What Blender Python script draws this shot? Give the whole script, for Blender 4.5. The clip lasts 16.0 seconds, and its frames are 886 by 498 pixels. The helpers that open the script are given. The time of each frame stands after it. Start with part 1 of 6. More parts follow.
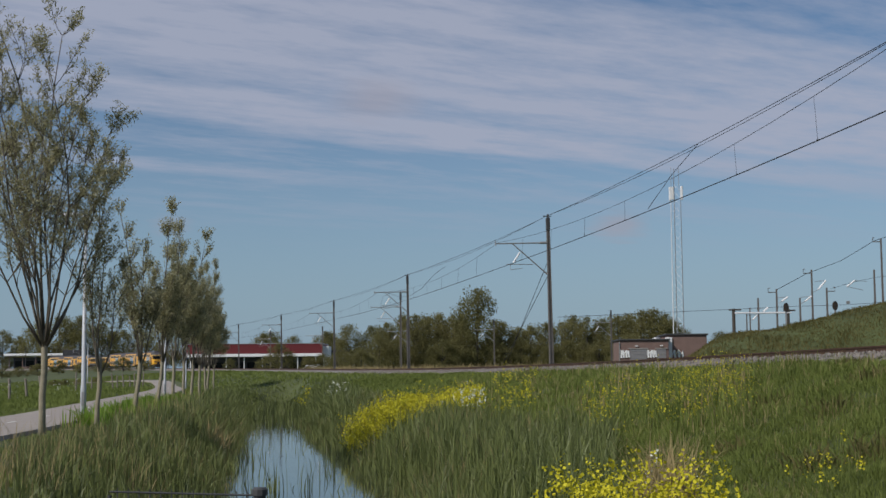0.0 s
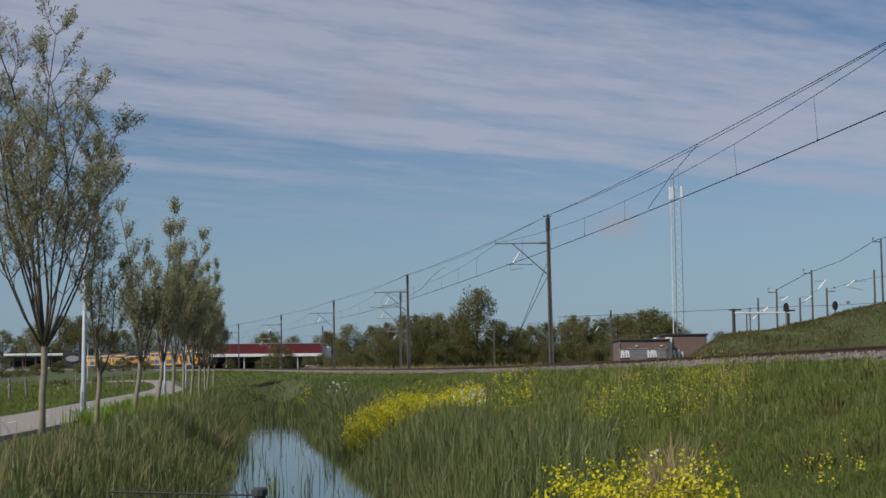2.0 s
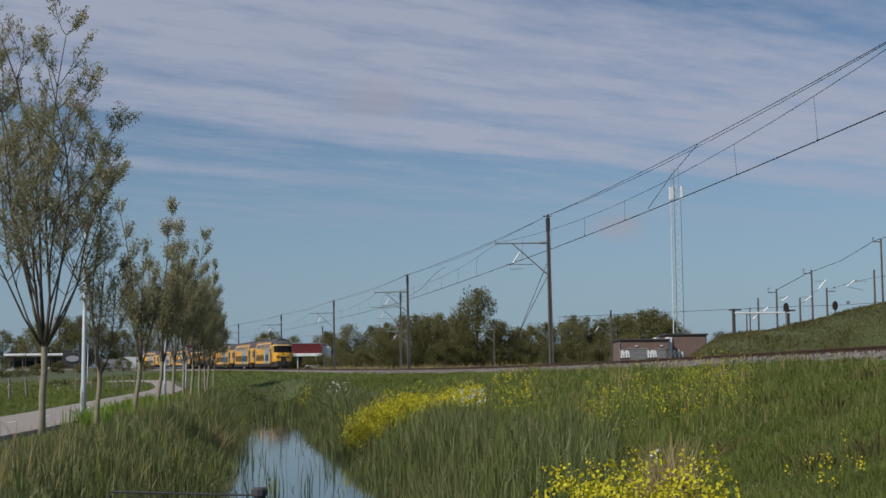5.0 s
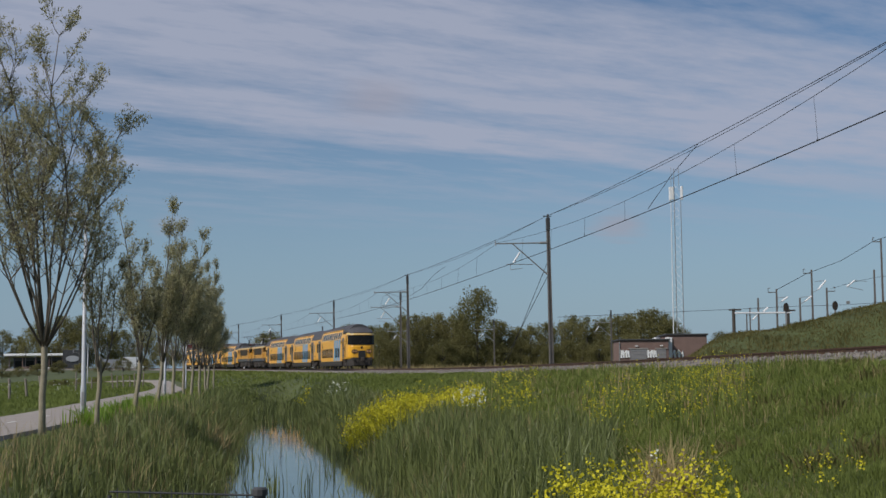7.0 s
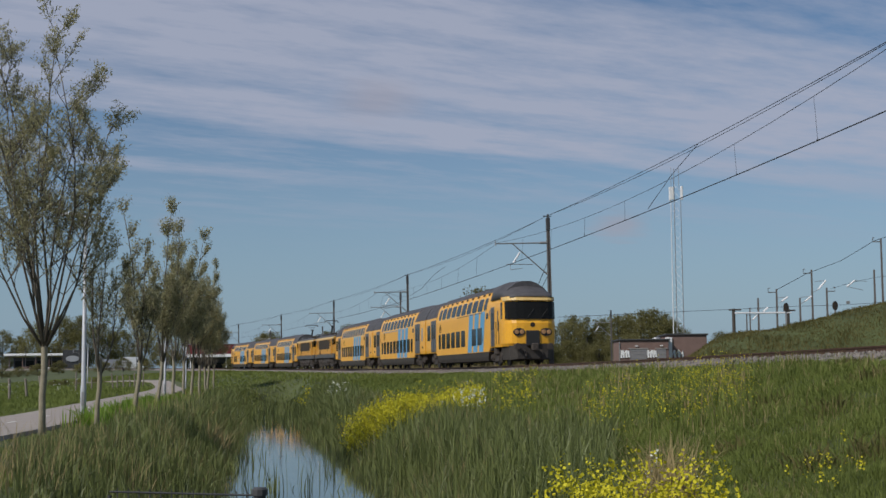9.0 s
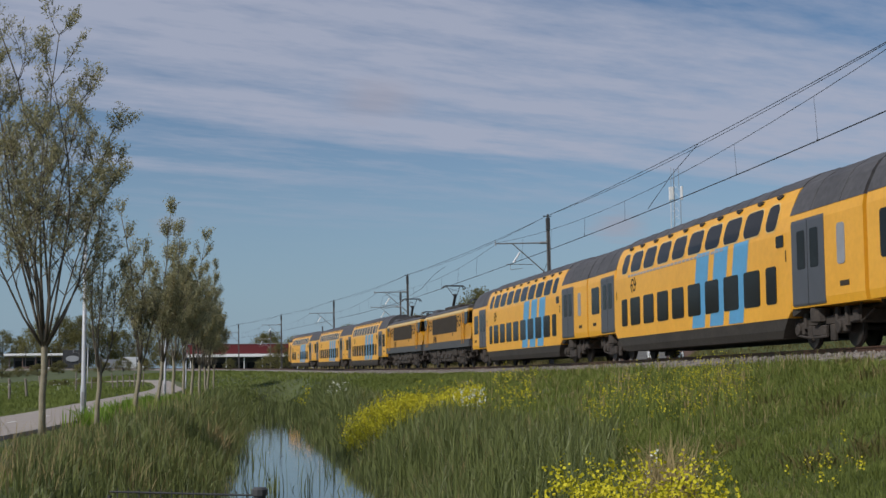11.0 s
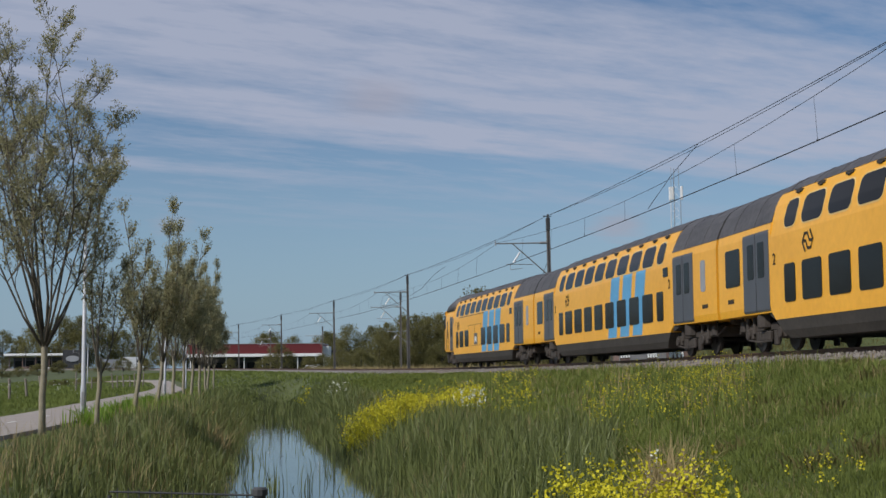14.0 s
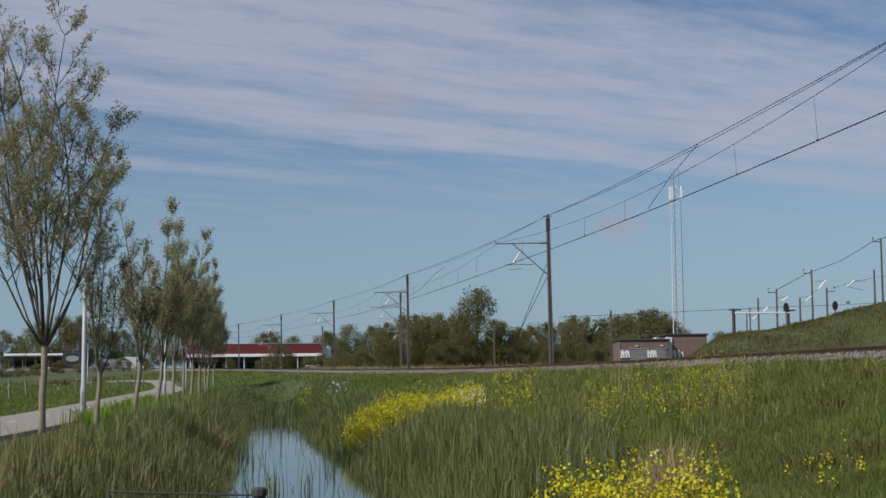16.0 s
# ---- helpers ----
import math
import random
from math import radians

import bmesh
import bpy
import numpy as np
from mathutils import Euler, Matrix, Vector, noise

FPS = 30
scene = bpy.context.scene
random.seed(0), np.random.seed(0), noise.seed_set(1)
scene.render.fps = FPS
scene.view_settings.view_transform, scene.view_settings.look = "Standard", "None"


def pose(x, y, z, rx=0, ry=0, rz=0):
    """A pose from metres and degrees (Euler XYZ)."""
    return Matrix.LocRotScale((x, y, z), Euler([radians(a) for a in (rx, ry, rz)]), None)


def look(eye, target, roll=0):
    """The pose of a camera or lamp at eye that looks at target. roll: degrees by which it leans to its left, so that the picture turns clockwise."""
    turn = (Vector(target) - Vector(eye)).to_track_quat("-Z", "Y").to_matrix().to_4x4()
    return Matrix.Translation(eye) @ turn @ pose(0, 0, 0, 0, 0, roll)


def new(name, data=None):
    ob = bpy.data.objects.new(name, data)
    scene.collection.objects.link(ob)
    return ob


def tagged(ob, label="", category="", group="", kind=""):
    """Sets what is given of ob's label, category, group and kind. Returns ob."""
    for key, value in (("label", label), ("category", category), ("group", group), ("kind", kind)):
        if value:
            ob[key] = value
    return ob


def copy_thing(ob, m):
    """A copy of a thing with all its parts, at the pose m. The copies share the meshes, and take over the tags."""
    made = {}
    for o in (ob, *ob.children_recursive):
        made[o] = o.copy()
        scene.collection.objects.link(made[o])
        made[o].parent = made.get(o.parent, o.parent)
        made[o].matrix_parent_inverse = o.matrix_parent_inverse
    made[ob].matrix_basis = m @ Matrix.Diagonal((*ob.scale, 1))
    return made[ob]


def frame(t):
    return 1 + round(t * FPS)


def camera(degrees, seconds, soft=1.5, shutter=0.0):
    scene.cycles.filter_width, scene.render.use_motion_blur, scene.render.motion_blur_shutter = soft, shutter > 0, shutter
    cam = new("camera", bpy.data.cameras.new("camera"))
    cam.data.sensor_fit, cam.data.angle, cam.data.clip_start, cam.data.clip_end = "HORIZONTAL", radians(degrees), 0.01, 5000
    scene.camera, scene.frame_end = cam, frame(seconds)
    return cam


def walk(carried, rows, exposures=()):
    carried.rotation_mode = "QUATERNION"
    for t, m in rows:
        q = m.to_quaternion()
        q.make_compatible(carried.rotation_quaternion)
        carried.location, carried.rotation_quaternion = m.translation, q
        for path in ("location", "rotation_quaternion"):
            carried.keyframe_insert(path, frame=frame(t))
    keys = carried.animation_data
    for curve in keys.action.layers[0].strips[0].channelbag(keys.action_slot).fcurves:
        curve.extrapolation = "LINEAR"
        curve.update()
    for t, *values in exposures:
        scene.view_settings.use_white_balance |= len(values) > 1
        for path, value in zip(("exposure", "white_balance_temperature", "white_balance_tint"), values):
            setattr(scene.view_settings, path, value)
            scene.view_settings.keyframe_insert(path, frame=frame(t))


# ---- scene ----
# Camera on a tripod above the ditch bank; water level is z = 0.
EYE = (0.0, 0.0, 2.1)
cam = camera(34.64, 16.0, soft=1.5)
CAM_POSE = look(EYE, (0.0, 100.0, 2.1 + 100 * math.tan(0.0885)), -0.46)
walk(cam, [(0.0, CAM_POSE), (16.0, CAM_POSE)], exposures=[(0.0, 0.02, 6150, 12), (9.0, 0.02, 6150, 12), (11.5, 0.06, 6150, 12), (15.0, 0.14, 6100, 12), (16.0, 0.10, 6150, 12)])

# ---- light ----
SUN_AZ, SUN_EL = radians(-128), radians(42)   # azimuth from +y towards +x
world = bpy.data.worlds.new("world")
scene.world = world
world.use_nodes = True
wn, wl = world.node_tree.nodes, world.node_tree.links
wn.clear()
w_out = wn.new("ShaderNodeOutputWorld")
w_sky = wn.new("ShaderNodeTexSky")
w_sky.sky_type = "NISHITA"
w_sky.sun_disc = False
w_sky.sun_elevation, w_sky.sun_rotation = SUN_EL, SUN_AZ
w_sky.air_density, w_sky.dust_density, w_sky.ozone_density = 1.0, 0.10, 3.0
w_bg = wn.new("ShaderNodeBackground")
w_bg.inputs["Strength"].default_value = 0.064
wl.new(w_sky.outputs[0], w_bg.inputs["Color"])
# thin high cloud: a flat layer seen in perspective
w_tc = wn.new("ShaderNodeTexCoord")
w_sep = wn.new("ShaderNodeSeparateXYZ")
wl.new(w_tc.outputs["Generated"], w_sep.inputs[0])


def wmath(op, a, b=None, clamp=False):
    n = wn.new("ShaderNodeMath")
    n.operation, n.use_clamp = op, clamp
    for i, v in enumerate((a, b)):
        if v is None:
            continue
        if isinstance(v, (int, float)):
            n.inputs[i].default_value = v
        else:
            wl.new(v, n.inputs[i])
    return n.outputs[0]


w_h = wmath("MAXIMUM", wmath("ADD", w_sep.outputs["Z"], 0.03), 0.02)
w_u = wmath("DIVIDE", w_sep.outputs["X"], w_h)
w_v = wmath("DIVIDE", w_sep.outputs["Y"], w_h)
w_comb = wn.new("ShaderNodeCombineXYZ")
wl.new(w_u, w_comb.inputs[0])
wl.new(w_v, w_comb.inputs[1])


w_turn = wn.new("ShaderNodeMapping")
w_turn.inputs["Rotation"].default_value = (0, 0, radians(-35))
wl.new(w_comb.outputs[0], w_turn.inputs["Vector"])


def wnoise(along, across, detail, rough, seed):
    m = wn.new("ShaderNodeMapping")
    m.inputs["Scale"].default_value = (along, across, 1)
    m.inputs["Location"].default_value = (seed, seed * 0.7, seed * 0.3)
    wl.new(w_turn.outputs[0], m.inputs["Vector"])
    n = wn.new("ShaderNodeTexNoise")
    n.inputs["Scale"].default_value = 1.0
    n.inputs["Detail"].default_value = detail
    n.inputs["Roughness"].default_value = rough
    wl.new(m.outputs[0], n.inputs["Vector"])
    return n.outputs["Fac"]


# long parallel bands of cirrus: cover by the distance across the bands, frayed by noise
w_big = wnoise(0.45, 0.9, 4, 0.55, 3.4)
w_fine = wnoise(1.1, 3.2, 9, 0.62, 9.1)
w_cells = wnoise(3.4, 7.0, 6, 0.62, 5.7)
w_band = wn.new("ShaderNodeSeparateXYZ")
wl.new(w_turn.outputs[0], w_band.inputs[0])
w_c = wmath("ADD", w_band.outputs["Y"], wmath("MULTIPLY", wmath("SUBTRACT", w_big, 0.5), 1.0))
w_prof = wn.new("ShaderNodeValToRGB")
w_prof.color_ramp.interpolation = "EASE"
w_stops = ((2.0, 0.30), (2.40, 0.25), (2.75, 0.85), (3.5, 0.86), (3.78, 0.60), (3.95, 0.90), (4.15, 0.75), (4.36, 0.05), (4.70, 0.05), (5.0, 0.50), (5.5, 0.05), (6.1, 0.26), (6.8, 0.02))
while len(w_prof.color_ramp.elements) < len(w_stops):
    w_prof.color_ramp.elements.new(0.5)
for w_el, (w_at, w_val) in zip(w_prof.color_ramp.elements, w_stops):
    w_el.position = (w_at - 2.0) / 5.0
    w_el.color = (w_val, w_val, w_val, 1)
wl.new(wmath("DIVIDE", wmath("SUBTRACT", w_c, 2.0), 5.0), w_prof.inputs["Fac"])
w_fray = wmath("ADD", wmath("MULTIPLY", wmath("SUBTRACT", w_fine, 0.5), 1.5), wmath("MULTIPLY", wmath("SUBTRACT", w_cells, 0.5), 1.3))
w_cov = wmath("ADD", w_prof.outputs["Color"], w_fray, True)
w_elev = wmath("MULTIPLY", wmath("SUBTRACT", w_sep.outputs["Z"], 0.075), 14.0, True)
w_fac = wmath("MULTIPLY", wmath("MULTIPLY", w_cov, w_elev), 0.86)
w_cl = wn.new("ShaderNodeBackground")
w_cl.inputs["Color"].default_value = (0.372, 0.392, 0.462, 1)
w_cl.inputs["Strength"].default_value = 1.0
w_mix = wn.new("ShaderNodeMixShader")
wl.new(w_fac, w_mix.inputs[0])
wl.new(w_bg.outputs[0], w_mix.inputs[1])
wl.new(w_cl.outputs[0], w_mix.inputs[2])
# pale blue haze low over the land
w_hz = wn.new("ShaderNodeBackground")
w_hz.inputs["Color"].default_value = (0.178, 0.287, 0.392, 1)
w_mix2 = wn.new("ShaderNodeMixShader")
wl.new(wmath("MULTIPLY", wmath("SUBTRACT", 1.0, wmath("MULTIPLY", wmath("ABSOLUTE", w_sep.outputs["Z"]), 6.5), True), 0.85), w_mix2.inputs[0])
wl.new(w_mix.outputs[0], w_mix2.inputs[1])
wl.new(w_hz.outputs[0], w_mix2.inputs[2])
# three small warm grey puffs of low cloud
w_last = w_mix2.outputs[0]
for w_az, w_el, w_r, w_op in ((-0.046, 0.196, 0.030, 0.55), (0.124, 0.104, 0.020, 0.60), (-0.192, 0.107, 0.015, 0.35)):
    w_d = wmath("SUBTRACT", wmath("DIVIDE", w_sep.outputs["X"], wmath("MAXIMUM", w_sep.outputs["Y"], 0.05)), w_az)
    w_e = wmath("MULTIPLY", wmath("SUBTRACT", wmath("DIVIDE", w_sep.outputs["Z"], wmath("MAXIMUM", w_sep.outputs["Y"], 0.05)), w_el), 1.9)
    w_q = wmath("SQRT", wmath("ADD", wmath("MULTIPLY", w_d, w_d), wmath("MULTIPLY", w_e, w_e)))
    w_k = wmath("SUBTRACT", 1.25, wmath("ADD", wmath("DIVIDE", w_q, w_r), wmath("MULTIPLY", wmath("SUBTRACT", w_cells, 0.5), 1.6)), True)
    w_pf = wn.new("ShaderNodeBackground")
    w_pf.inputs["Color"].default_value = (0.335, 0.322, 0.362, 1)
    w_pm = wn.new("ShaderNodeMixShader")
    wl.new(wmath("MULTIPLY", w_k, w_op), w_pm.inputs[0])
    wl.new(w_last, w_pm.inputs[1])
    wl.new(w_pf.outputs[0], w_pm.inputs[2])
    w_last = w_pm.outputs[0]
wl.new(w_last, w_out.inputs["Surface"])

sun = new("sun", bpy.data.lights.new("sun", "SUN"))
sun.data.energy, sun.data.angle, sun.data.color = 3.4, radians(0.6), (1.0, 0.93, 0.82)
SUN_DIR = Vector((math.sin(SUN_AZ) * math.cos(SUN_EL), math.cos(SUN_AZ) * math.cos(SUN_EL), math.sin(SUN_EL)))
sun.matrix_world = look(SUN_DIR * 100, (0, 0, 0))


# ---- materials ----
def mat(name, color, rough=0.6, metal=0.0, vary=0.25, scale=4.0, bump=0.0, rand=0.0, tint=None, island=0.0, fine=None, spec=0.5, through_light=0.0):
    """Principled material: two scales of noise in the colour, optional relief, object random and island random."""
    m = bpy.data.materials.new(name)
    m.use_nodes = True
    nt = m.node_tree
    n, l = nt.nodes, nt.links
    b = n["Principled BSDF"]
    b.inputs["Roughness"].default_value = rough
    b.inputs["Metallic"].default_value = metal
    b.inputs["Specular IOR Level"].default_value = spec
    tc = n.new("ShaderNodeTexCoord")
    big = n.new("ShaderNodeTexNoise")
    big.inputs["Scale"].default_value = scale
    big.inputs["Detail"].default_value = 4
    small = n.new("ShaderNodeTexNoise")
    small.inputs["Scale"].default_value = fine or scale * 11
    small.inputs["Detail"].default_value = 3
    for t in (big, small):
        l.new(tc.outputs["Object"], t.inputs["Vector"])
    add = n.new("ShaderNodeMath")
    add.operation = "ADD"
    l.new(big.outputs["Fac"], add.inputs[0])
    l.new(small.outputs["Fac"], add.inputs[1])
    last = add.outputs[0]

    def plus(sock, amount):
        nonlocal last
        k = n.new("ShaderNodeMath")
        k.operation = "MULTIPLY_ADD"
        l.new(sock, k.inputs[0])
        k.inputs[1].default_value = amount
        l.new(last, k.inputs[2])
        last = k.outputs[0]

    if rand:
        oi = n.new("ShaderNodeObjectInfo")
        plus(oi.outputs["Random"], rand)
    if island:
        ge = n.new("ShaderNodeNewGeometry")
        plus(ge.outputs["Random Per Island"], island)
    ramp = n.new("ShaderNodeMapRange")
    ramp.inputs["From Min"].default_value = 0.6
    ramp.inputs["From Max"].default_value = 1.4 + rand + island
    l.new(last, ramp.inputs["Value"])
    mix = n.new("ShaderNodeMix")
    mix.data_type = "RGBA"
    c2 = tint or tuple(min(1, c * (1 + vary)) for c in color)
    c1 = tuple(c * (1 - vary) for c in color)
    mix.inputs["A"].default_value = (*c1, 1)
    mix.inputs["B"].default_value = (*c2, 1)
    l.new(ramp.outputs["Result"], mix.inputs["Factor"])
    l.new(mix.outputs["Result"], b.inputs["Base Color"])
    if bump:
        bp = n.new("ShaderNodeBump")
        bp.inputs["Strength"].default_value = bump
        bp.inputs["Distance"].default_value = 0.02
        l.new(add.outputs[0], bp.inputs["Height"])
        l.new(bp.outputs[0], b.inputs["Normal"])
    if through_light:
        tr = n.new("ShaderNodeBsdfTranslucent")
        l.new(mix.outputs["Result"], tr.inputs["Color"])
        ms = n.new("ShaderNodeMixShader")
        ms.inputs[0].default_value = through_light
        l.new(b.outputs[0], ms.inputs[1])
        l.new(tr.outputs[0], ms.inputs[2])
        l.new(ms.outputs[0], n["Material Output"].inputs["Surface"])
    return m


M_GROUND = mat("soil_and_turf", (0.068, 0.084, 0.026), 0.95, vary=0.45, scale=0.35, fine=7.0, bump=0.6)
M_GRASS = mat("grass_blade", (0.112, 0.155, 0.027), 0.7, vary=0.45, scale=0.18, fine=1.3, island=0.7, spec=0.25, through_light=0.3, tint=(0.265, 0.315, 0.076))
# grass green brightened to carry the sun on the verge
M_SUNVERGE = mat("sunlit_verge_leaf", (0.17, 0.27, 0.03), 0.6, vary=0.3, scale=1.0, island=0.5, spec=0.3, through_light=0.35)
M_REED = mat("reed_blade", (0.078, 0.104, 0.028), 0.5, vary=0.45, scale=0.3, fine=2.0, island=1.3, spec=0.4, through_light=0.35, tint=(0.285, 0.325, 0.105))
M_DRY = mat("dry_reed_straw", (0.34, 0.27, 0.13), 0.8, vary=0.4, scale=0.6, island=0.6, spec=0.2, through_light=0.2)
M_RAPE = mat("rapeseed_flower", (0.60, 0.54, 0.03), 0.7, vary=0.3, scale=2.0, island=0.5, spec=0.2, through_light=0.25)
M_UMBEL = mat("white_umbel_flower", (0.62, 0.64, 0.52), 0.8, vary=0.2, scale=2.0, island=0.4, spec=0.2)
M_LEAF = mat("willow_leaf", (0.27, 0.255, 0.11), 0.45, vary=0.45, scale=0.5, fine=3.0, island=0.8, spec=0.4, through_light=0.5, tint=(0.52, 0.49, 0.27))
M_WOODS = mat("far_foliage", (0.175, 0.172, 0.062), 0.75, vary=0.35, scale=0.12, fine=0.8, island=0.35, rand=0.6, spec=0.2, through_light=0.5, tint=(0.30, 0.275, 0.115))
M_BARK = mat("grey_bark", (0.27, 0.24, 0.165), 0.9, vary=0.35, scale=5.0, bump=0.8)
M_SCRUB = mat("rough_scrub", (0.128, 0.135, 0.040), 0.85, vary=0.4, scale=0.22, fine=1.5, island=0.25, spec=0.2, through_light=0.45, tint=(0.25, 0.215, 0.085))
M_TWIG = mat("thin_brown_twig", (0.115, 0.098, 0.072), 0.9, vary=0.3, scale=4.0)
M_BARKD = mat("dark_bark", (0.07, 0.06, 0.05), 0.9, vary=0.35, scale=5.0)
M_PATH = mat("pale_concrete_path", (0.31, 0.272, 0.238), 0.85, vary=0.16, scale=0.8, fine=30, bump=0.2)
M_MARK = mat("white_road_paint", (0.75, 0.74, 0.70), 0.7, vary=0.12, scale=6)
M_BALLAST = mat("ballast_stone", (0.20, 0.178, 0.158), 0.9, vary=0.5, scale=3.0, fine=22, bump=1.0, island=0.5)
M_RAIL = mat("rusty_rail_steel", (0.10, 0.055, 0.035), 0.6, metal=0.5, vary=0.35, scale=3)
M_SLEEPER = mat("concrete_sleeper", (0.30, 0.28, 0.25), 0.9, vary=0.2, scale=6, rand=0.3)
M_STEEL = mat("galvanised_steel", (0.34, 0.34, 0.33), 0.5, metal=0.6, vary=0.2, scale=2.5)
M_MAST = mat("weathered_mast_steel", (0.155, 0.14, 0.125), 0.65, metal=0.3, vary=0.25, scale=2.0)
M_MASTTOP = mat("dark_mast_head", (0.05, 0.05, 0.05), 0.6, vary=0.2, scale=3)
M_WIRE = mat("dark_copper_wire", (0.035, 0.035, 0.035), 0.5, metal=0.4, vary=0.2, scale=2)
M_INSUL = mat("white_insulator_tube", (0.80, 0.80, 0.80), 0.35, vary=0.06, scale=4)
M_POLE = mat("grey_lamp_paint", (0.44, 0.46, 0.48), 0.45, vary=0.1, scale=3)
M_WHITE = mat("white_paint", (0.78, 0.78, 0.77), 0.5, vary=0.08, scale=2)
M_YELLOW = mat("yellow_train_paint", (0.80, 0.385, 0.020), 0.34, vary=0.10, scale=0.5, fine=6, tint=(0.87, 0.440, 0.034))
M_LOCOY = mat("dirty_yellow_loco_paint", (0.56, 0.250, 0.010), 0.36, vary=0.16, scale=0.5, fine=5, tint=(0.68, 0.330, 0.015))
M_BLUE = mat("light_blue_panel_paint", (0.105, 0.325, 0.55), 0.4, vary=0.12, scale=1.0, fine=7)
M_ROOF = mat("grey_train_roof", (0.075, 0.072, 0.074), 0.6, vary=0.42, scale=0.7, fine=6)
M_DOOR = mat("dark_grey_door_paint", (0.075, 0.078, 0.088), 0.4, vary=0.15, scale=2)
M_SKIRT = mat("grimy_dark_skirt", (0.040, 0.034, 0.028), 0.7, vary=0.4, scale=1.2, fine=9)
M_BOGIE = mat("brown_grey_bogie_dirt", (0.046, 0.037, 0.030), 0.8, vary=0.5, scale=3, fine=20, bump=0.4)
M_WHEEL = mat("dark_wheel_steel", (0.05, 0.043, 0.038), 0.55, metal=0.5, vary=0.3, scale=4)
M_GLASS = mat("dark_train_glass", (0.014, 0.014, 0.013), 0.10, vary=0.2, scale=1, spec=0.10)
M_RUBBER = mat("black_rubber", (0.02, 0.02, 0.02), 0.8, vary=0.2, scale=3)
M_BLACK = mat("black_louvre_paint", (0.046, 0.036, 0.026), 0.7, vary=0.25, scale=1.5, fine=12, spec=0.2)
M_LGREY = mat("loco_grey_paint", (0.072, 0.071, 0.073), 0.5, vary=0.2, scale=0.8, fine=8)
# cream of the loco's roof stripe; elsewhere its paleness stands for gleam
M_CREAM = mat("cream_trim_with_gleam", (0.68, 0.47, 0.17), 0.35, vary=0.1, scale=3)
M_BRICK = mat("brown_brick", (0.19, 0.125, 0.105), 0.9, vary=0.25, scale=2.0, fine=20, rand=0.4)
M_GREYDOOR = mat("grey_metal_door", (0.22, 0.21, 0.21), 0.5, vary=0.1, scale=3)
M_RED = mat("red_fascia_panel", (0.125, 0.014, 0.016), 0.5, vary=0.12, scale=0.3, fine=3)
M_DARKROOM = mat("dark_shopfront", (0.03, 0.03, 0.033), 0.5, vary=0.3, scale=0.3)
M_GREYWALL = mat("grey_cladding", (0.28, 0.29, 0.31), 0.6, vary=0.12, scale=0.3)
M_WOODPOST = mat("weathered_post_wood", (0.22, 0.19, 0.15), 0.9, vary=0.3, scale=6)
M_LAMPGLOW = mat("headlight_glass", (0.36, 0.20, 0.09), 0.15, vary=0.1, scale=6)


def water_material():
    m = bpy.data.materials.new("ditch_water")
    m.use_nodes = True
    n, l = m.node_tree.nodes, m.node_tree.links
    b = n["Principled BSDF"]
    b.inputs["Base Color"].default_value = (0.02, 0.025, 0.02, 1)
    b.inputs["Roughness"].default_value = 0.05
    b.inputs["IOR"].default_value = 1.33
    b.inputs["Specular IOR Level"].default_value = 0.8
    tc = n.new("ShaderNodeTexCoord")
    mp = n.new("ShaderNodeMapping")
    mp.inputs["Scale"].default_value = (1.0, 0.35, 1)
    nz = n.new("ShaderNodeTexNoise")
    nz.inputs["Scale"].default_value = 5.0
    nz.inputs["Detail"].default_value = 3
    bp = n.new("ShaderNodeBump")
    bp.inputs["Strength"].default_value = 0.09
    bp.inputs["Distance"].default_value = 0.02
    l.new(tc.outputs["Object"], mp.inputs[0])
    l.new(mp.outputs[0], nz.inputs["Vector"])
    l.new(nz.outputs["Fac"], bp.inputs["Height"])
    l.new(bp.outputs[0], b.inputs["Normal"])
    return m


M_WATER = water_material()


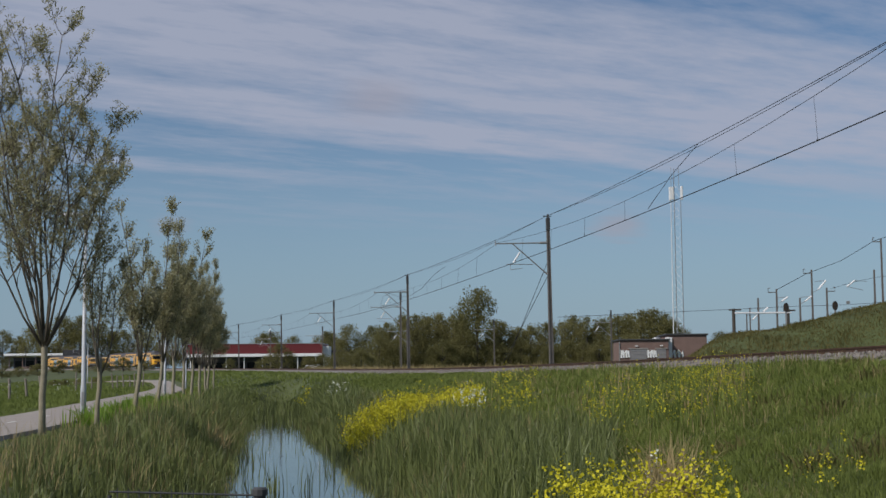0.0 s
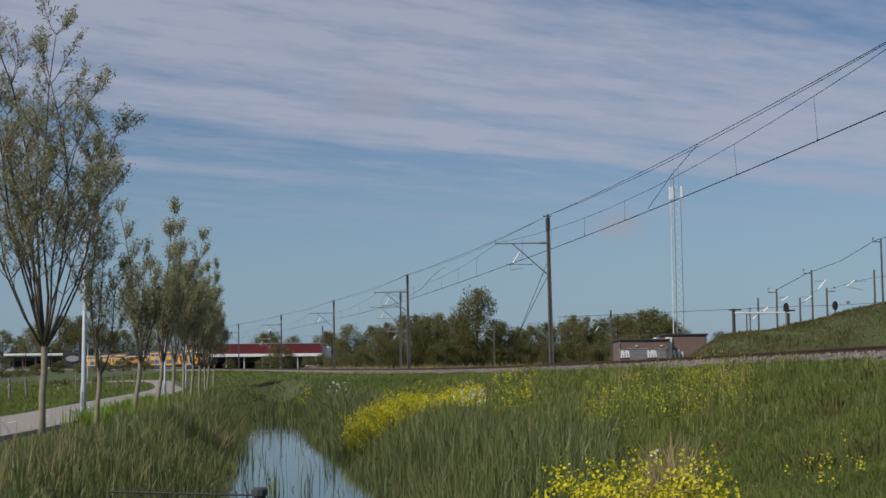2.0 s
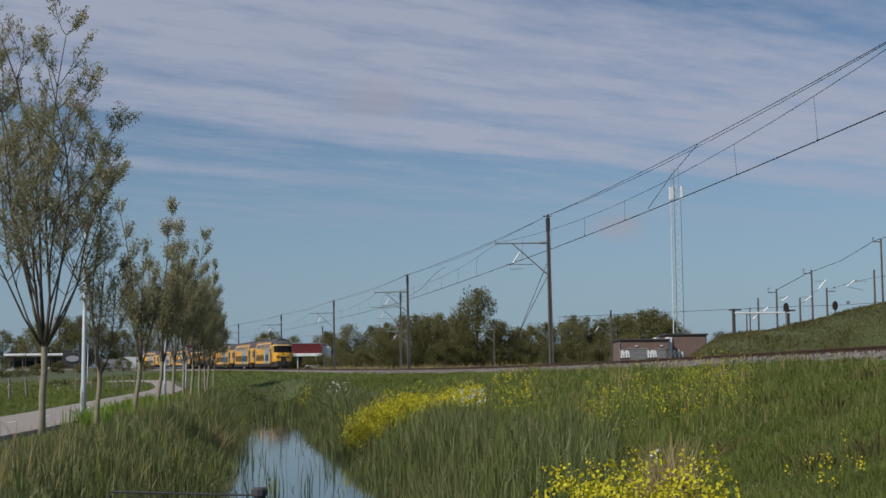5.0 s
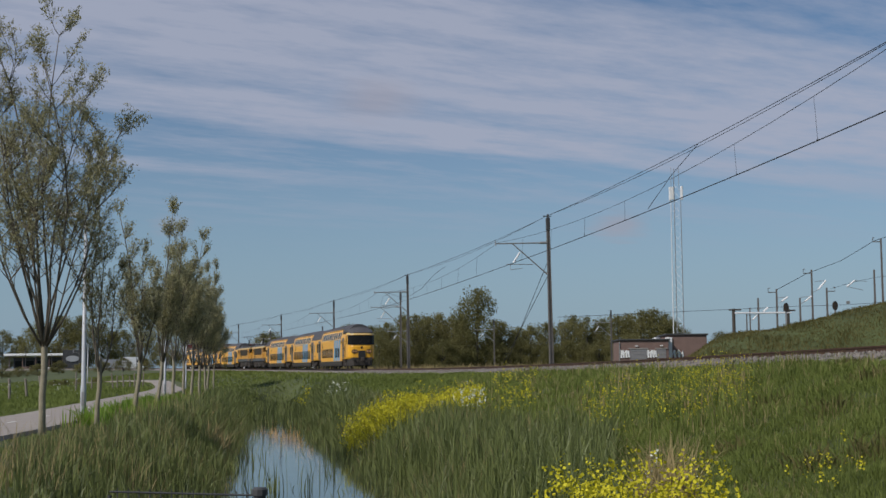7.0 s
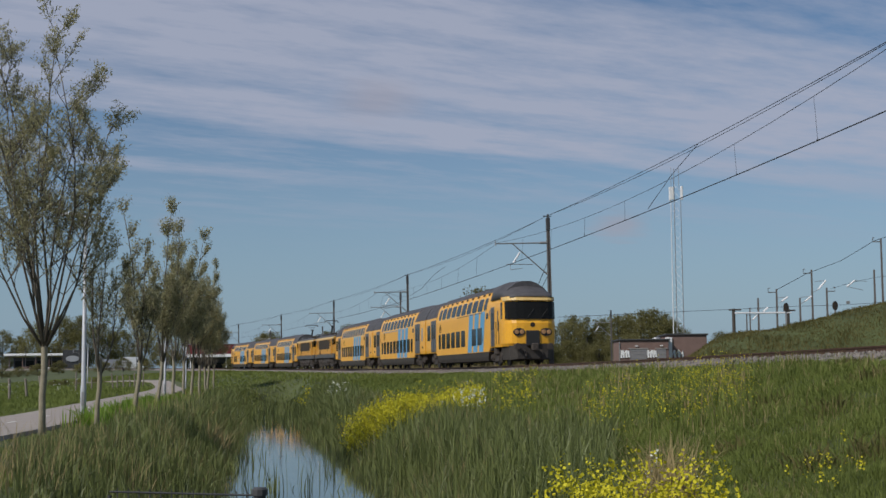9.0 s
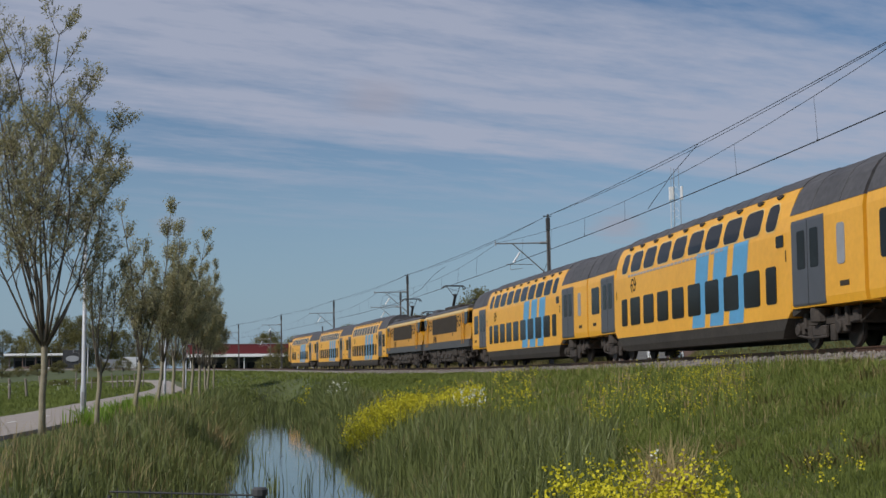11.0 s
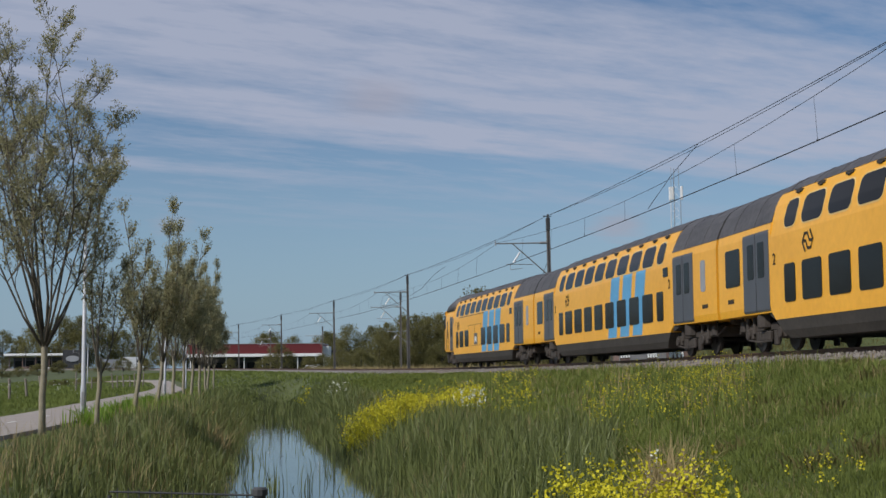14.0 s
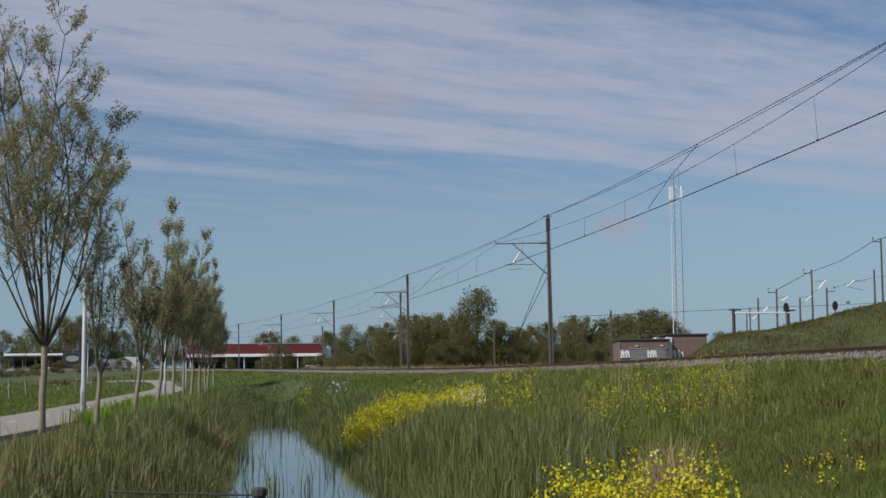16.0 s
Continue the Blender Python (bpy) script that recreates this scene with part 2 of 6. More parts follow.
# ---- mesh tools ----
class Mesh:
    """Collects vertices and faces; one bevelled or tubular piece after another."""

    def __init__(self):
        self.v, self.f = [], []

    def add(self, verts, faces):
        o = len(self.v)
        self.v.extend([tuple(p) for p in verts])
        self.f.extend([tuple(i + o for i in q) for q in faces])
        return self

    def box(self, c, s, bev=0.0, m=None):
        hx, hy, hz = s[0] / 2, s[1] / 2, s[2] / 2
        b = min(bev, hx * 0.45, hy * 0.45, hz * 0.45)
        if b <= 0:
            vs = [(x, y, z) for z in (-hz, hz) for y in (-hy, hy) for x in (-hx, hx)]
            fs = [(0, 2, 3, 1), (4, 5, 7, 6), (0, 1, 5, 4), (2, 6, 7, 3), (0, 4, 6, 2), (1, 3, 7, 5)]
        else:
            ring = [(-hx + b, -hy), (hx - b, -hy), (hx, -hy + b), (hx, hy - b), (hx - b, hy), (-hx + b, hy), (-hx, hy - b), (-hx, -hy + b)]
            inner = [(x * (hx - b) / hx, y * (hy - b) / hy) for x, y in ring]
            vs = [(*p, -hz) for p in inner] + [(*p, -hz + b) for p in ring] + [(*p, hz - b) for p in ring] + [(*p, hz) for p in inner]
            fs = [tuple(range(7, -1, -1)), tuple(range(24, 32))]
            for k in range(3):
                for i in range(8):
                    j = (i + 1) % 8
                    fs.append((k * 8 + i, k * 8 + j, k * 8 + 8 + j, k * 8 + 8 + i))
        mm = m or Matrix()
        return self.add([mm @ (Vector(p) + Vector(c)) if m else (p[0] + c[0], p[1] + c[1], p[2] + c[2]) for p in vs], fs)

    def tube(self, pts, radii, sides=6, caps=True):
        pts = [Vector(p) for p in pts]
        if isinstance(radii, (int, float)):
            radii = [radii] * len(pts)
        vs, fs = [], []
        up = Vector((0.13, 0.21, 1)).normalized()
        for i, p in enumerate(pts):
            d = (pts[min(i + 1, len(pts) - 1)] - pts[max(i - 1, 0)]).normalized()
            a = d.cross(up)
            if a.length < 0.05:
                a = d.cross(Vector((1, 0, 0)))
            a.normalize()
            b = d.cross(a)
            for k in range(sides):
                w = 2 * math.pi * k / sides
                vs.append(p + (a * math.cos(w) + b * math.sin(w)) * radii[i])
        for i in range(len(pts) - 1):
            for k in range(sides):
                j = (k + 1) % sides
                fs.append((i * sides + k, i * sides + j, (i + 1) * sides + j, (i + 1) * sides + k))
        if caps:
            fs.append(tuple(range(sides - 1, -1, -1)))
            fs.append(tuple((len(pts) - 1) * sides + k for k in range(sides)))
        return self.add(vs, fs)

    def loft(self, rings, caps=True):
        k = len(rings[0])
        fs = []
        for i in range(len(rings) - 1):
            for a in range(k):
                b = (a + 1) % k
                fs.append((i * k + a, i * k + b, (i + 1) * k + b, (i + 1) * k + a))
        if caps:
            fs.append(tuple(range(k - 1, -1, -1)))
            fs.append(tuple((len(rings) - 1) * k + a for a in range(k)))
        return self.add([p for r in rings for p in r], fs)

    def disc(self, c, axis, r, width, sides=20, bev=0.02):
        c, d = Vector(c), Vector(axis).normalized()
        return self.tube([c - d * width / 2, c - d * (width / 2 - bev), c + d * (width / 2 - bev), c + d * width / 2], [r - bev, r, r, r - bev], sides)

    def data(self, name, material, smooth=False):
        me = bpy.data.meshes.new(name)
        me.from_pydata(self.v, [], self.f)
        me.materials.append(material)
        me.validate()
        bm = bmesh.new()
        bm.from_mesh(me)
        if len(bm.faces) < 60000:
            bmesh.ops.recalc_face_normals(bm, faces=bm.faces[:])
        bm.to_mesh(me)
        bm.free()
        if smooth:
            me.polygons.foreach_set("use_smooth", [True] * len(me.polygons))
        return me


def part(name, shape, material, parent=None, label="", smooth=False):
    """Links a shape as one mesh object, under its thing or part."""
    me = shape if isinstance(shape, bpy.types.Mesh) else shape.data(name, material, smooth)
    ob = new(name, me)
    if parent is not None:
        ob.parent = parent
    if label:
        ob["label"] = label
    return ob


def thing(name, m, label, category, group="", kind=""):
    ob = new(name)
    ob.empty_display_size = 0.3
    ob.matrix_basis = m
    return tagged(ob, label, category, group, kind)


def fast_mesh(name, verts, tris, material):
    """A mesh from numpy arrays, for grass and leaves. tris: n x 3 indices."""
    me = bpy.data.meshes.new(name)
    me.vertices.add(len(verts))
    me.vertices.foreach_set("co", np.asarray(verts, dtype=np.float32).ravel())
    me.loops.add(tris.size)
    me.loops.foreach_set("vertex_index", tris.astype(np.int32).ravel())
    me.polygons.add(len(tris))
    me.polygons.foreach_set("loop_start", np.arange(0, tris.size, 3, dtype=np.int32))
    me.materials.append(material)
    me.update(calc_edges=True)
    return me


# ---- the railway line in plan ----
LINE_STEP = 1.0
LINE_U = np.arange(-900.0, 420.0, LINE_STEP)


def line_table():
    uc = np.minimum(LINE_U, 60.0)
    th = 0.15399 - 0.69969e-3 * uc - 0.03504e-5 * uc * uc / 2
    f = np.clip((20 - LINE_U) / 85, 0, 1)      # a slight extra bend towards the far end
    bend, turn = -0.65 * f * f * (3 - 2 * f), 0.65 * 6 * f * (1 - f) / 85
    dx, dy = np.sin(th), -np.cos(th)
    cx = np.concatenate([[0], np.cumsum((dx[1:] + dx[:-1]) / 2 * LINE_STEP)])
    cy = np.concatenate([[0], np.cumsum((dy[1:] + dy[:-1]) / 2 * LINE_STEP)])
    i0 = int(np.argmin(np.abs(LINE_U)))
    cx += 4.6042 - cx[i0] + bend
    cy += 74.86156 - cy[i0]
    cz = 2.57 + 0.0074 * (np.hypot(uc + 2, 60) - 60)
    return cx, cy, cz, th + turn


LINE_X, LINE_Y, LINE_Z, LINE_TH = line_table()


def on_line(u, side=0.0, up=0.0):
    """A point of the line: u metres along it, side metres towards the camera's side, up metres above the rail tops."""
    x, y, z, th = (float(np.interp(u, LINE_U, a)) for a in (LINE_X, LINE_Y, LINE_Z, LINE_TH))
    return Vector((x - math.cos(th) * side, y - math.sin(th) * side, z + up))


def line_heading(u):
    th = float(np.interp(u, LINE_U, LINE_TH))
    return math.atan2(-math.cos(th), math.sin(th))


def line_offset(x, y):
    """For arrays of places: metres along the line and to its near side."""
    x, y = np.asarray(x, float), np.asarray(y, float)
    shape = x.shape
    x, y = x.ravel(), y.ravel()
    sel = slice(0, None, 4)
    lx, ly, lu, lt = LINE_X[sel], LINE_Y[sel], LINE_U[sel], LINE_TH[sel]
    out_u, out_d = np.empty(len(x)), np.empty(len(x))
    for a in range(0, len(x), 20000):
        b = slice(a, a + 20000)
        k = np.argmin((x[b, None] - lx) ** 2 + (y[b, None] - ly) ** 2, axis=1)
        ex, ey = x[b] - lx[k], y[b] - ly[k]
        out_u[b] = lu[k] + ex * np.sin(lt[k]) - ey * np.cos(lt[k])
        out_d[b] = -ex * np.cos(lt[k]) - ey * np.sin(lt[k])
    return out_u.reshape(shape), out_d.reshape(shape)


def smooth(a):
    a = np.clip(a, 0, 1)
    return a * a * (3 - 2 * a)


# ditch centre line and half width by distance
DITCH_Y = np.array([-40, 0, 18, 25, 38, 50, 60, 74, 80, 90, 98, 118, 160.0])
DITCH_X = np.array([6.0, 0.6, -1.7, -2.5, -4.1, -5.95, -7.1, -8.7, -9.5, -10.6, -11.5, -13.8, -20.0])
DITCH_W = np.array([1.5, 1.4, 1.3, 1.25, 1.15, 0.95, 0.85, 1.1, 1.3, 1.2, 1.0, 0.6, 0.3])

PATH_PTS = [(-9.3, 14), (-10.2, 26), (-11.0, 34.7), (-11.8, 41), (-12.6, 47.5), (-15.1, 64), (-19.1, 90), (-25.0, 128), (-30.6, 158), (-34.6, 178), (-39.5, 196), (-46.5, 210), (-55, 219)]


def ground_z(x, y):
    x, y = np.asarray(x, float), np.asarray(y, float)
    u, d = line_offset(x, y)
    zr = np.interp(u, LINE_U, LINE_Z)
    low = np.interp(x, [-4, 1], [0.85, 0.62])
    wide = np.interp(u, [-330, -230, -90, 0, 60], [75, 60, 16, 10, 7])
    emb = zr - 0.46
    near = low + (emb - low) * (1 - smooth((d - 2.7) / wide))
    far = emb - 0.8 * smooth((-d - 4.0) / 8.0)
    z = np.where(d > 0, near, far)
    # far behind everything the land lies level
    away = smooth((np.hypot(x, y) - 900) / 600)
    z = z * (1 - away) + 1.6 * away
    # ditch
    e = np.abs(x - np.interp(y, DITCH_Y, DITCH_X))
    w = np.interp(y, DITCH_Y, DITCH_W)
    cut = 1 - smooth((e - w + 0.35) / 2.6)
    # it ends at a dam with a culvert before the camera and fades out far off
    cut = cut * smooth((y - 4.5) / 2.0) * (1 - smooth((y - 118) / 10))
    z = z * (1 - cut) + (-0.55) * cut
    # the embankment of the other line
    xr = x * 103 / np.maximum(y, 50)
    crest = np.interp(xr, [16, 17, 18.2, 19.3, 20.4, 23.8, 27.2, 32, 45, 70], [2.0, 2.7, 3.4, 4.2, 4.68, 5.05, 5.8, 6.95, 8.0, 8.5])
    lump = smooth((y - 86) / 15) * (1 - smooth((y - 112) / 16)) * smooth((xr - 15.2) / 1.6)
    z = np.where(lump > 0, z + np.maximum(crest - z, 0) * lump, z)
    z = z + 0.05 * np.sin(x * 1.3 + y * 0.7) * np.sin(y * 0.9 - x * 0.4) * (d > 3.2) * (e > w + 1) * (x > -0.16 * y)
    return z


def gz(x, y):
    return float(ground_z(np.array([x]), np.array([y]))[0])
# ---- ground, water, path, railway ----
def spread(lo, hi, fine, limit, grow=1.16):
    """Grid lines: evenly fine between lo and hi, then ever wider out to the limit."""
    a = list(np.arange(lo, hi, fine))
    step = fine
    while a[-1] < limit:
        step *= grow
        a.append(a[-1] + step)
    step = fine
    while a[0] > -limit:
        step *= grow
        a.insert(0, a[0] - step)
    return np.array(a)


def make_ground():
    gx, gy = spread(-34, 36, 0.5, 4000), spread(2, 130, 0.6, 4000)
    X, Y = np.meshgrid(gx, gy)
    Z = ground_z(X, Y)
    nx, ny = len(gx), len(gy)
    i = np.arange(nx * ny).reshape(ny, nx)
    a, b, c, d = i[:-1, :-1].ravel(), i[:-1, 1:].ravel(), i[1:, 1:].ravel(), i[1:, :-1].ravel()
    tris = np.concatenate([np.stack([a, b, c], 1), np.stack([a, c, d], 1)])
    me = fast_mesh("ground", np.stack([X.ravel(), Y.ravel(), Z.ravel()], 1), tris, M_GROUND)
    me.polygons.foreach_set("use_smooth", [True] * len(me.polygons))
    return tagged(new("ground", me), "uneven green turf of meadow and railway embankment", "ground", kind="structure")


make_ground()


def make_water():
    m = Mesh()
    ys = np.arange(5, 130, 1.0)
    for y0, y1 in zip(ys[:-1], ys[1:]):
        q = []
        for y, s in ((y0, -1), (y0, 1), (y1, 1), (y1, -1)):
            q.append((np.interp(y, DITCH_Y, DITCH_X) + s * (np.interp(y, DITCH_Y, DITCH_W) + 1.3), y, 0.0))
        m.add(q, [(0, 1, 2, 3)])
    tagged(part("water", m, M_WATER), "still dark ditch water reflecting the sky", "water", kind="structure")


make_water()


def curve_points(pts, step):
    """Evenly spaced points on a smooth curve through pts."""
    p = np.array(pts, float)
    out = []
    for i in range(len(p) - 1):
        a, b, c, d = p[max(i - 1, 0)], p[i], p[i + 1], p[min(i + 2, len(p) - 1)]
        n = max(2, int(np.linalg.norm(c - b) / step))
        for t in np.arange(n) / n:
            out.append(0.5 * (2 * b + (c - a) * t + (2 * a - 5 * b + 4 * c - d) * t * t + (3 * b - a - 3 * c + d) * t ** 3))
    out.append(p[-1])
    return np.array(out)


def make_path():
    c = curve_points(PATH_PTS, 1.2)
    t = np.gradient(c, axis=0)
    t /= np.linalg.norm(t, axis=1)[:, None]
    n = np.stack([t[:, 1], -t[:, 0]], 1)
    m = Mesh()
    rings = []
    for p, k in zip(c, n):
        z = gz(*p) + 0.09
        r = []
        for s, dz in ((-1.5, -0.25), (-1.46, 0.0), (0.0, 0.02), (1.46, 0.0), (1.5, -0.25)):
            q = p + k * s
            r.append((q[0], q[1], z + dz))
        rings.append(r)
    m.loft(rings)
    path = tagged(part("path", m, M_PATH), "pale concrete cycle path winding between grass verges", "path", kind="structure")
    # dashes of the centre line
    for i in range(4, len(c) - 3, 5):
        d = Mesh()
        p, k, f = c[i], n[i], t[i]
        z = gz(*p) + 0.116
        d.add([(*(p + f * a + k * b), z) for a, b in ((-0.5, -0.05), (0.5, -0.05), (0.5, 0.05), (-0.5, 0.05))], [(0, 1, 2, 3)])
        part("road_marking", d, M_MARK, path, "short white centre dash")


make_path()


def make_railway():
    us = np.concatenate([np.arange(-880, -150, 8.0), np.arange(-150, 90, 2.0), np.arange(90, 400, 10.0)])
    m = Mesh()
    rings = []
    for u in us:
        r = []
        for s, z in ((3.5, -1.0), (3.15, -0.62), (2.5, -0.34), (1.7, -0.20), (0.0, -0.22), (-1.7, -0.20), (-2.6, -0.34), (-3.4, -0.66), (-4.0, -1.0)):
            j = 0.05 * math.sin(u * 1.9 + s * 5) + 0.04 * math.sin(u * 3.7 + s)
            r.append(on_line(u, s + j * (abs(s) > 2), z + j * 0.5 * (abs(s) > 2)))
        rings.append(r)
    m.loft(rings)
    bed = tagged(part("railway_track", m, M_BALLAST), "single railway track with brown rails on grey ballast", "railway track", kind="structure")
    for side in (0.755, -0.755):
        for prof, mt, nm in (((((-0.07, -0.17), (0.07, -0.17), (0.07, -0.155), (0.012, -0.13), (0.012, -0.045), (0.036, -0.035), (0.036, 0.0), (-0.036, 0.0), (-0.036, -0.035), (-0.012, -0.045), (-0.012, -0.13), (-0.07, -0.155))), M_RAIL, "rail"),):
            r = Mesh()
            r.loft([[on_line(u, side + a, b) for a, b in prof] for u in us])
            part(nm, r, mt, bed, "rust-brown steel rail")
    # loose stones over the near shoulder
    rng = np.random.default_rng(5)
    n = 9000
    u = rng.uniform(-60, 48, n)
    s = rng.uniform(0.9, 3.5, n)
    x, y, z, th = (np.interp(u, LINE_U, a) for a in (LINE_X, LINE_Y, LINE_Z, LINE_TH))
    px, py = x - np.cos(th) * s, y - np.sin(th) * s
    pz = z + np.interp(s, [0.9, 1.7, 2.5, 3.15, 3.5], [-0.21, -0.20, -0.34, -0.62, -1.0]) + 0.01
    size = rng.uniform(0.025, 0.065, n)
    base = np.array([(1, 0, 0), (-1, 0, 0), (0, 1, 0), (0, -1, 0), (0, 0, 1), (0, 0, -1.0)])
    v = base[None] * size[:, None, None] * rng.uniform(0.6, 1.3, (n, 6, 1))
    v = v + rng.normal(0, 0.25, (n, 6, 3)) * size[:, None, None]
    v += np.stack([px, py, pz], 1)[:, None]
    f = np.array([(0, 2, 4), (2, 1, 4), (1, 3, 4), (3, 0, 4), (2, 0, 5), (1, 2, 5), (3, 1, 5), (0, 3, 5)])
    tris = (f[None] + (np.arange(n) * 6)[:, None, None]).reshape(-1, 3)
    st = new("ballast_stones", fast_mesh("ballast_stones", v.reshape(-1, 3), tris, M_BALLAST))
    st.parent = bed
    tagged(st, "loose grey and brown ballast stones", kind="stuff")
    return bed


BED = make_railway()


# ---- overhead line ----
MAST_U = [-7.2 + 51.2 * k for k in range(-12, 4)]


def mast_thing():
    """A mast with its bracket, built at the origin: the track lies towards -x (2.9 m), z = 0 is rail top."""
    t = thing("catenary_mast", Matrix(), "weathered steel catenary mast with bracket arm beside track", "catenary mast", "masts along the track")
    pole = Mesh()
    for s in (-1, 1):
        pole.loft([[(s * w + a, b * k, z) for a, b in ((-0.03, -0.11), (0.03, -0.11), (0.03, 0.11), (-0.03, 0.11))] for z, w, k in ((-0.9, 0.10, 0.9), (8.55, 0.055, 0.75))])
    for k in range(14):
        z = 0.2 + k * 0.62
        pole.box((0, 0, z), (0.18 - z * 0.009, 0.13, 0.10), 0.01)
    pole.box((0, 0, 3.8), (0.09, 0.10, 9.3))
    part("mast_pole", pole, M_MAST, t)
    foot = Mesh().box((0, 0, -0.75), (0.6, 0.6, 0.5), 0.04)
    part("foundation", foot, M_SLEEPER, t, "concrete mast foundation")
    head = Mesh().box((0, 0, 8.25), (0.22, 0.22, 0.75), 0.02)
    head.tube([(0, 0, 8.6), (0, 0, 8.85)], [0.07, 0.05], 8)
    head.tube([(-0.28, 0, 8.72), (0.2, 0, 8.72)], 0.03, 6)
    part("mast_head", head, M_MASTTOP, t, "dark insulator head")
    arm = Mesh()
    arm.tube([(0, 0, 7.16), (-3.15, 0, 7.12)], 0.04, 8)
    arm.tube([(-3.15, 0.0, 7.0), (-3.15, 0, 7.26)], 0.035, 6)
    arm.tube([(-2.15, 0, 7.12), (-0.6, 0, 5.75), (-0.1, 0, 5.32)], [0.035, 0.04, 0.055], 8)
    arm.tube([(-0.5, 0, 7.16), (-0.12, 0, 7.16)], 0.075, 10)
    part("bracket_arm", arm, M_STEEL, t, "grey tubular bracket arm")
    ins = Mesh().tube([(-1.72, 0, 6.60), (-2.12, 0, 6.0)], 0.055, 8)
    part("insulator", ins, M_INSUL, t, "glossy white insulator tube")
    reg = Mesh().tube([(-0.95, 0, 5.9), (-2.55, 0, 5.92)], 0.022, 6)
    reg.tube([(-2.3, 0, 5.92), (-2.3, 0, 5.6), (-1.6, 0, 5.68)], 0.018, 6)
    part("registration_arm", reg, M_STEEL, t)
    return t


def make_masts():
    first = None
    for u in MAST_U:
        p = on_line(u, -2.95)
        m = Matrix.Translation(p) @ pose(0, 0, 0, 0, 0, math.degrees(line_heading(u)) + 90) @ pose(0, 0, 0, 0, -0.7, 0)
        if first is None:
            first = mast_thing()
            first.matrix_basis = m
        else:
            copy_thing(first, m)


make_masts()


def make_wires():
    t = thing("overhead_line", Matrix(), "dark copper overhead wires strung from mast to mast", "overhead line")
    contact, carrier, feeder, feeder2 = [], [], [], []
    for a, b in zip(MAST_U[:-1], MAST_U[1:]):
        for k in range(16):
            f = k / 16
            u = a + (b - a) * f
            sag = 4 * f * (1 - f)
            stag = 0.2 * math.cos(math.pi * (u + 7.2) / 51.2)
            contact.append(on_line(u, stag, 5.62))
            carrier.append(on_line(u, stag * 0.6, 7.15 - 0.75 * sag))
            feeder.append(on_line(u, -2.95, 8.80 - 0.10 * sag))
            feeder2.append(on_line(u, -2.75, 8.72 - 0.25 * sag))
    for nm, pts, r in (("contact_wire", contact, 0.017), ("carrier_wire", carrier, 0.009), ("feeder_wire", feeder, 0.013), ("feeder_wire", feeder2, 0.011)):
        part(nm, Mesh().tube(pts, r, 5), M_WIRE, t)
    for a, b in zip(MAST_U[8:-1], MAST_U[9:]):
        for k in range(1, 8):
            f = k / 8
            u = a + (b - a) * f
            sag = 4 * f * (1 - f)
            stag = 0.2 * math.cos(math.pi * (u + 7.2) / 51.2)
            d = Mesh().tube([on_line(u, stag, 5.62), on_line(u, stag * 0.6, 7.15 - 0.75 * sag)], 0.006, 4)
            d.box(on_line(u, stag, 5.63), (0.05, 0.12, 0.05), 0.01)
            part("dropper", d, M_WIRE, t)
    part("jumper_wire", Mesh().tube([on_line(22.0, 0.1, 5.65), on_line(20.8, -1.2, 7.1), on_line(19.6, -2.7, 8.55)], 0.012, 5), M_WIRE, t)
    part("jumper_wire", Mesh().tube([on_line(-56, 0.1, 5.6), on_line(-56.5, -0.2, 6.6), on_line(-55, -0.6, 6.85), on_line(-51, -0.8, 6.3), on_line(-47, -1.0, 6.15), on_line(-43, -1.4, 6.6), on_line(-40.5, -2.0, 7.6), on_line(-40, -2.8, 8.2)], 0.014, 5), M_WIRE, t)
    part("stay_wire", Mesh().tube([on_line(-8, -2.95, 5.2), on_line(-21, -3.1, 0.2)], 0.018, 5), M_WIRE, t)
    part("stay_wire", Mesh().tube([on_line(-8, -2.95, 6.0), on_line(-20, -3.1, 0.2)], 0.018, 5), M_WIRE, t)


make_wires()
# ---- the train ----
L_CAB, L_MID, L_LOC = 26.30, 26.50, 17.63
SPEED = 34.81
LEAD = 0.65


def side_y(z):
    """Half width of a double-deck coach at height z above the rails."""
    return float(np.interp(z, [0.28, 0.5, 0.80, 2.95, 3.35, 3.75, 4.0, 4.25, 4.45, 4.6], [1.28, 1.36, 1.40, 1.40, 1.335, 1.22, 1.09, 0.86, 0.52, 0.0]))


def end_y(z):
    """Half width of the lower end section of a coach."""
    return float(np.interp(z, [0.95, 1.1, 3.1, 3.35, 3.8, 4.12, 4.38, 4.5], [1.36, 1.40, 1.40, 1.36, 1.19, 0.95, 0.55, 0.0]))


def hull(levels, prof, x0, x1):
    """A closed body with the given half-width profile between two cross planes."""
    ring = [(-prof(z), z) for z in levels] + [(prof(z), z) for z in reversed(levels) if prof(z) > 0]
    return Mesh().loft([[(x, y, z) for y, z in ring] for x in (x0, x1)])


KINKS = (0.95, 1.1, 2.95, 3.1, 3.35, 3.45, 3.75, 3.8)


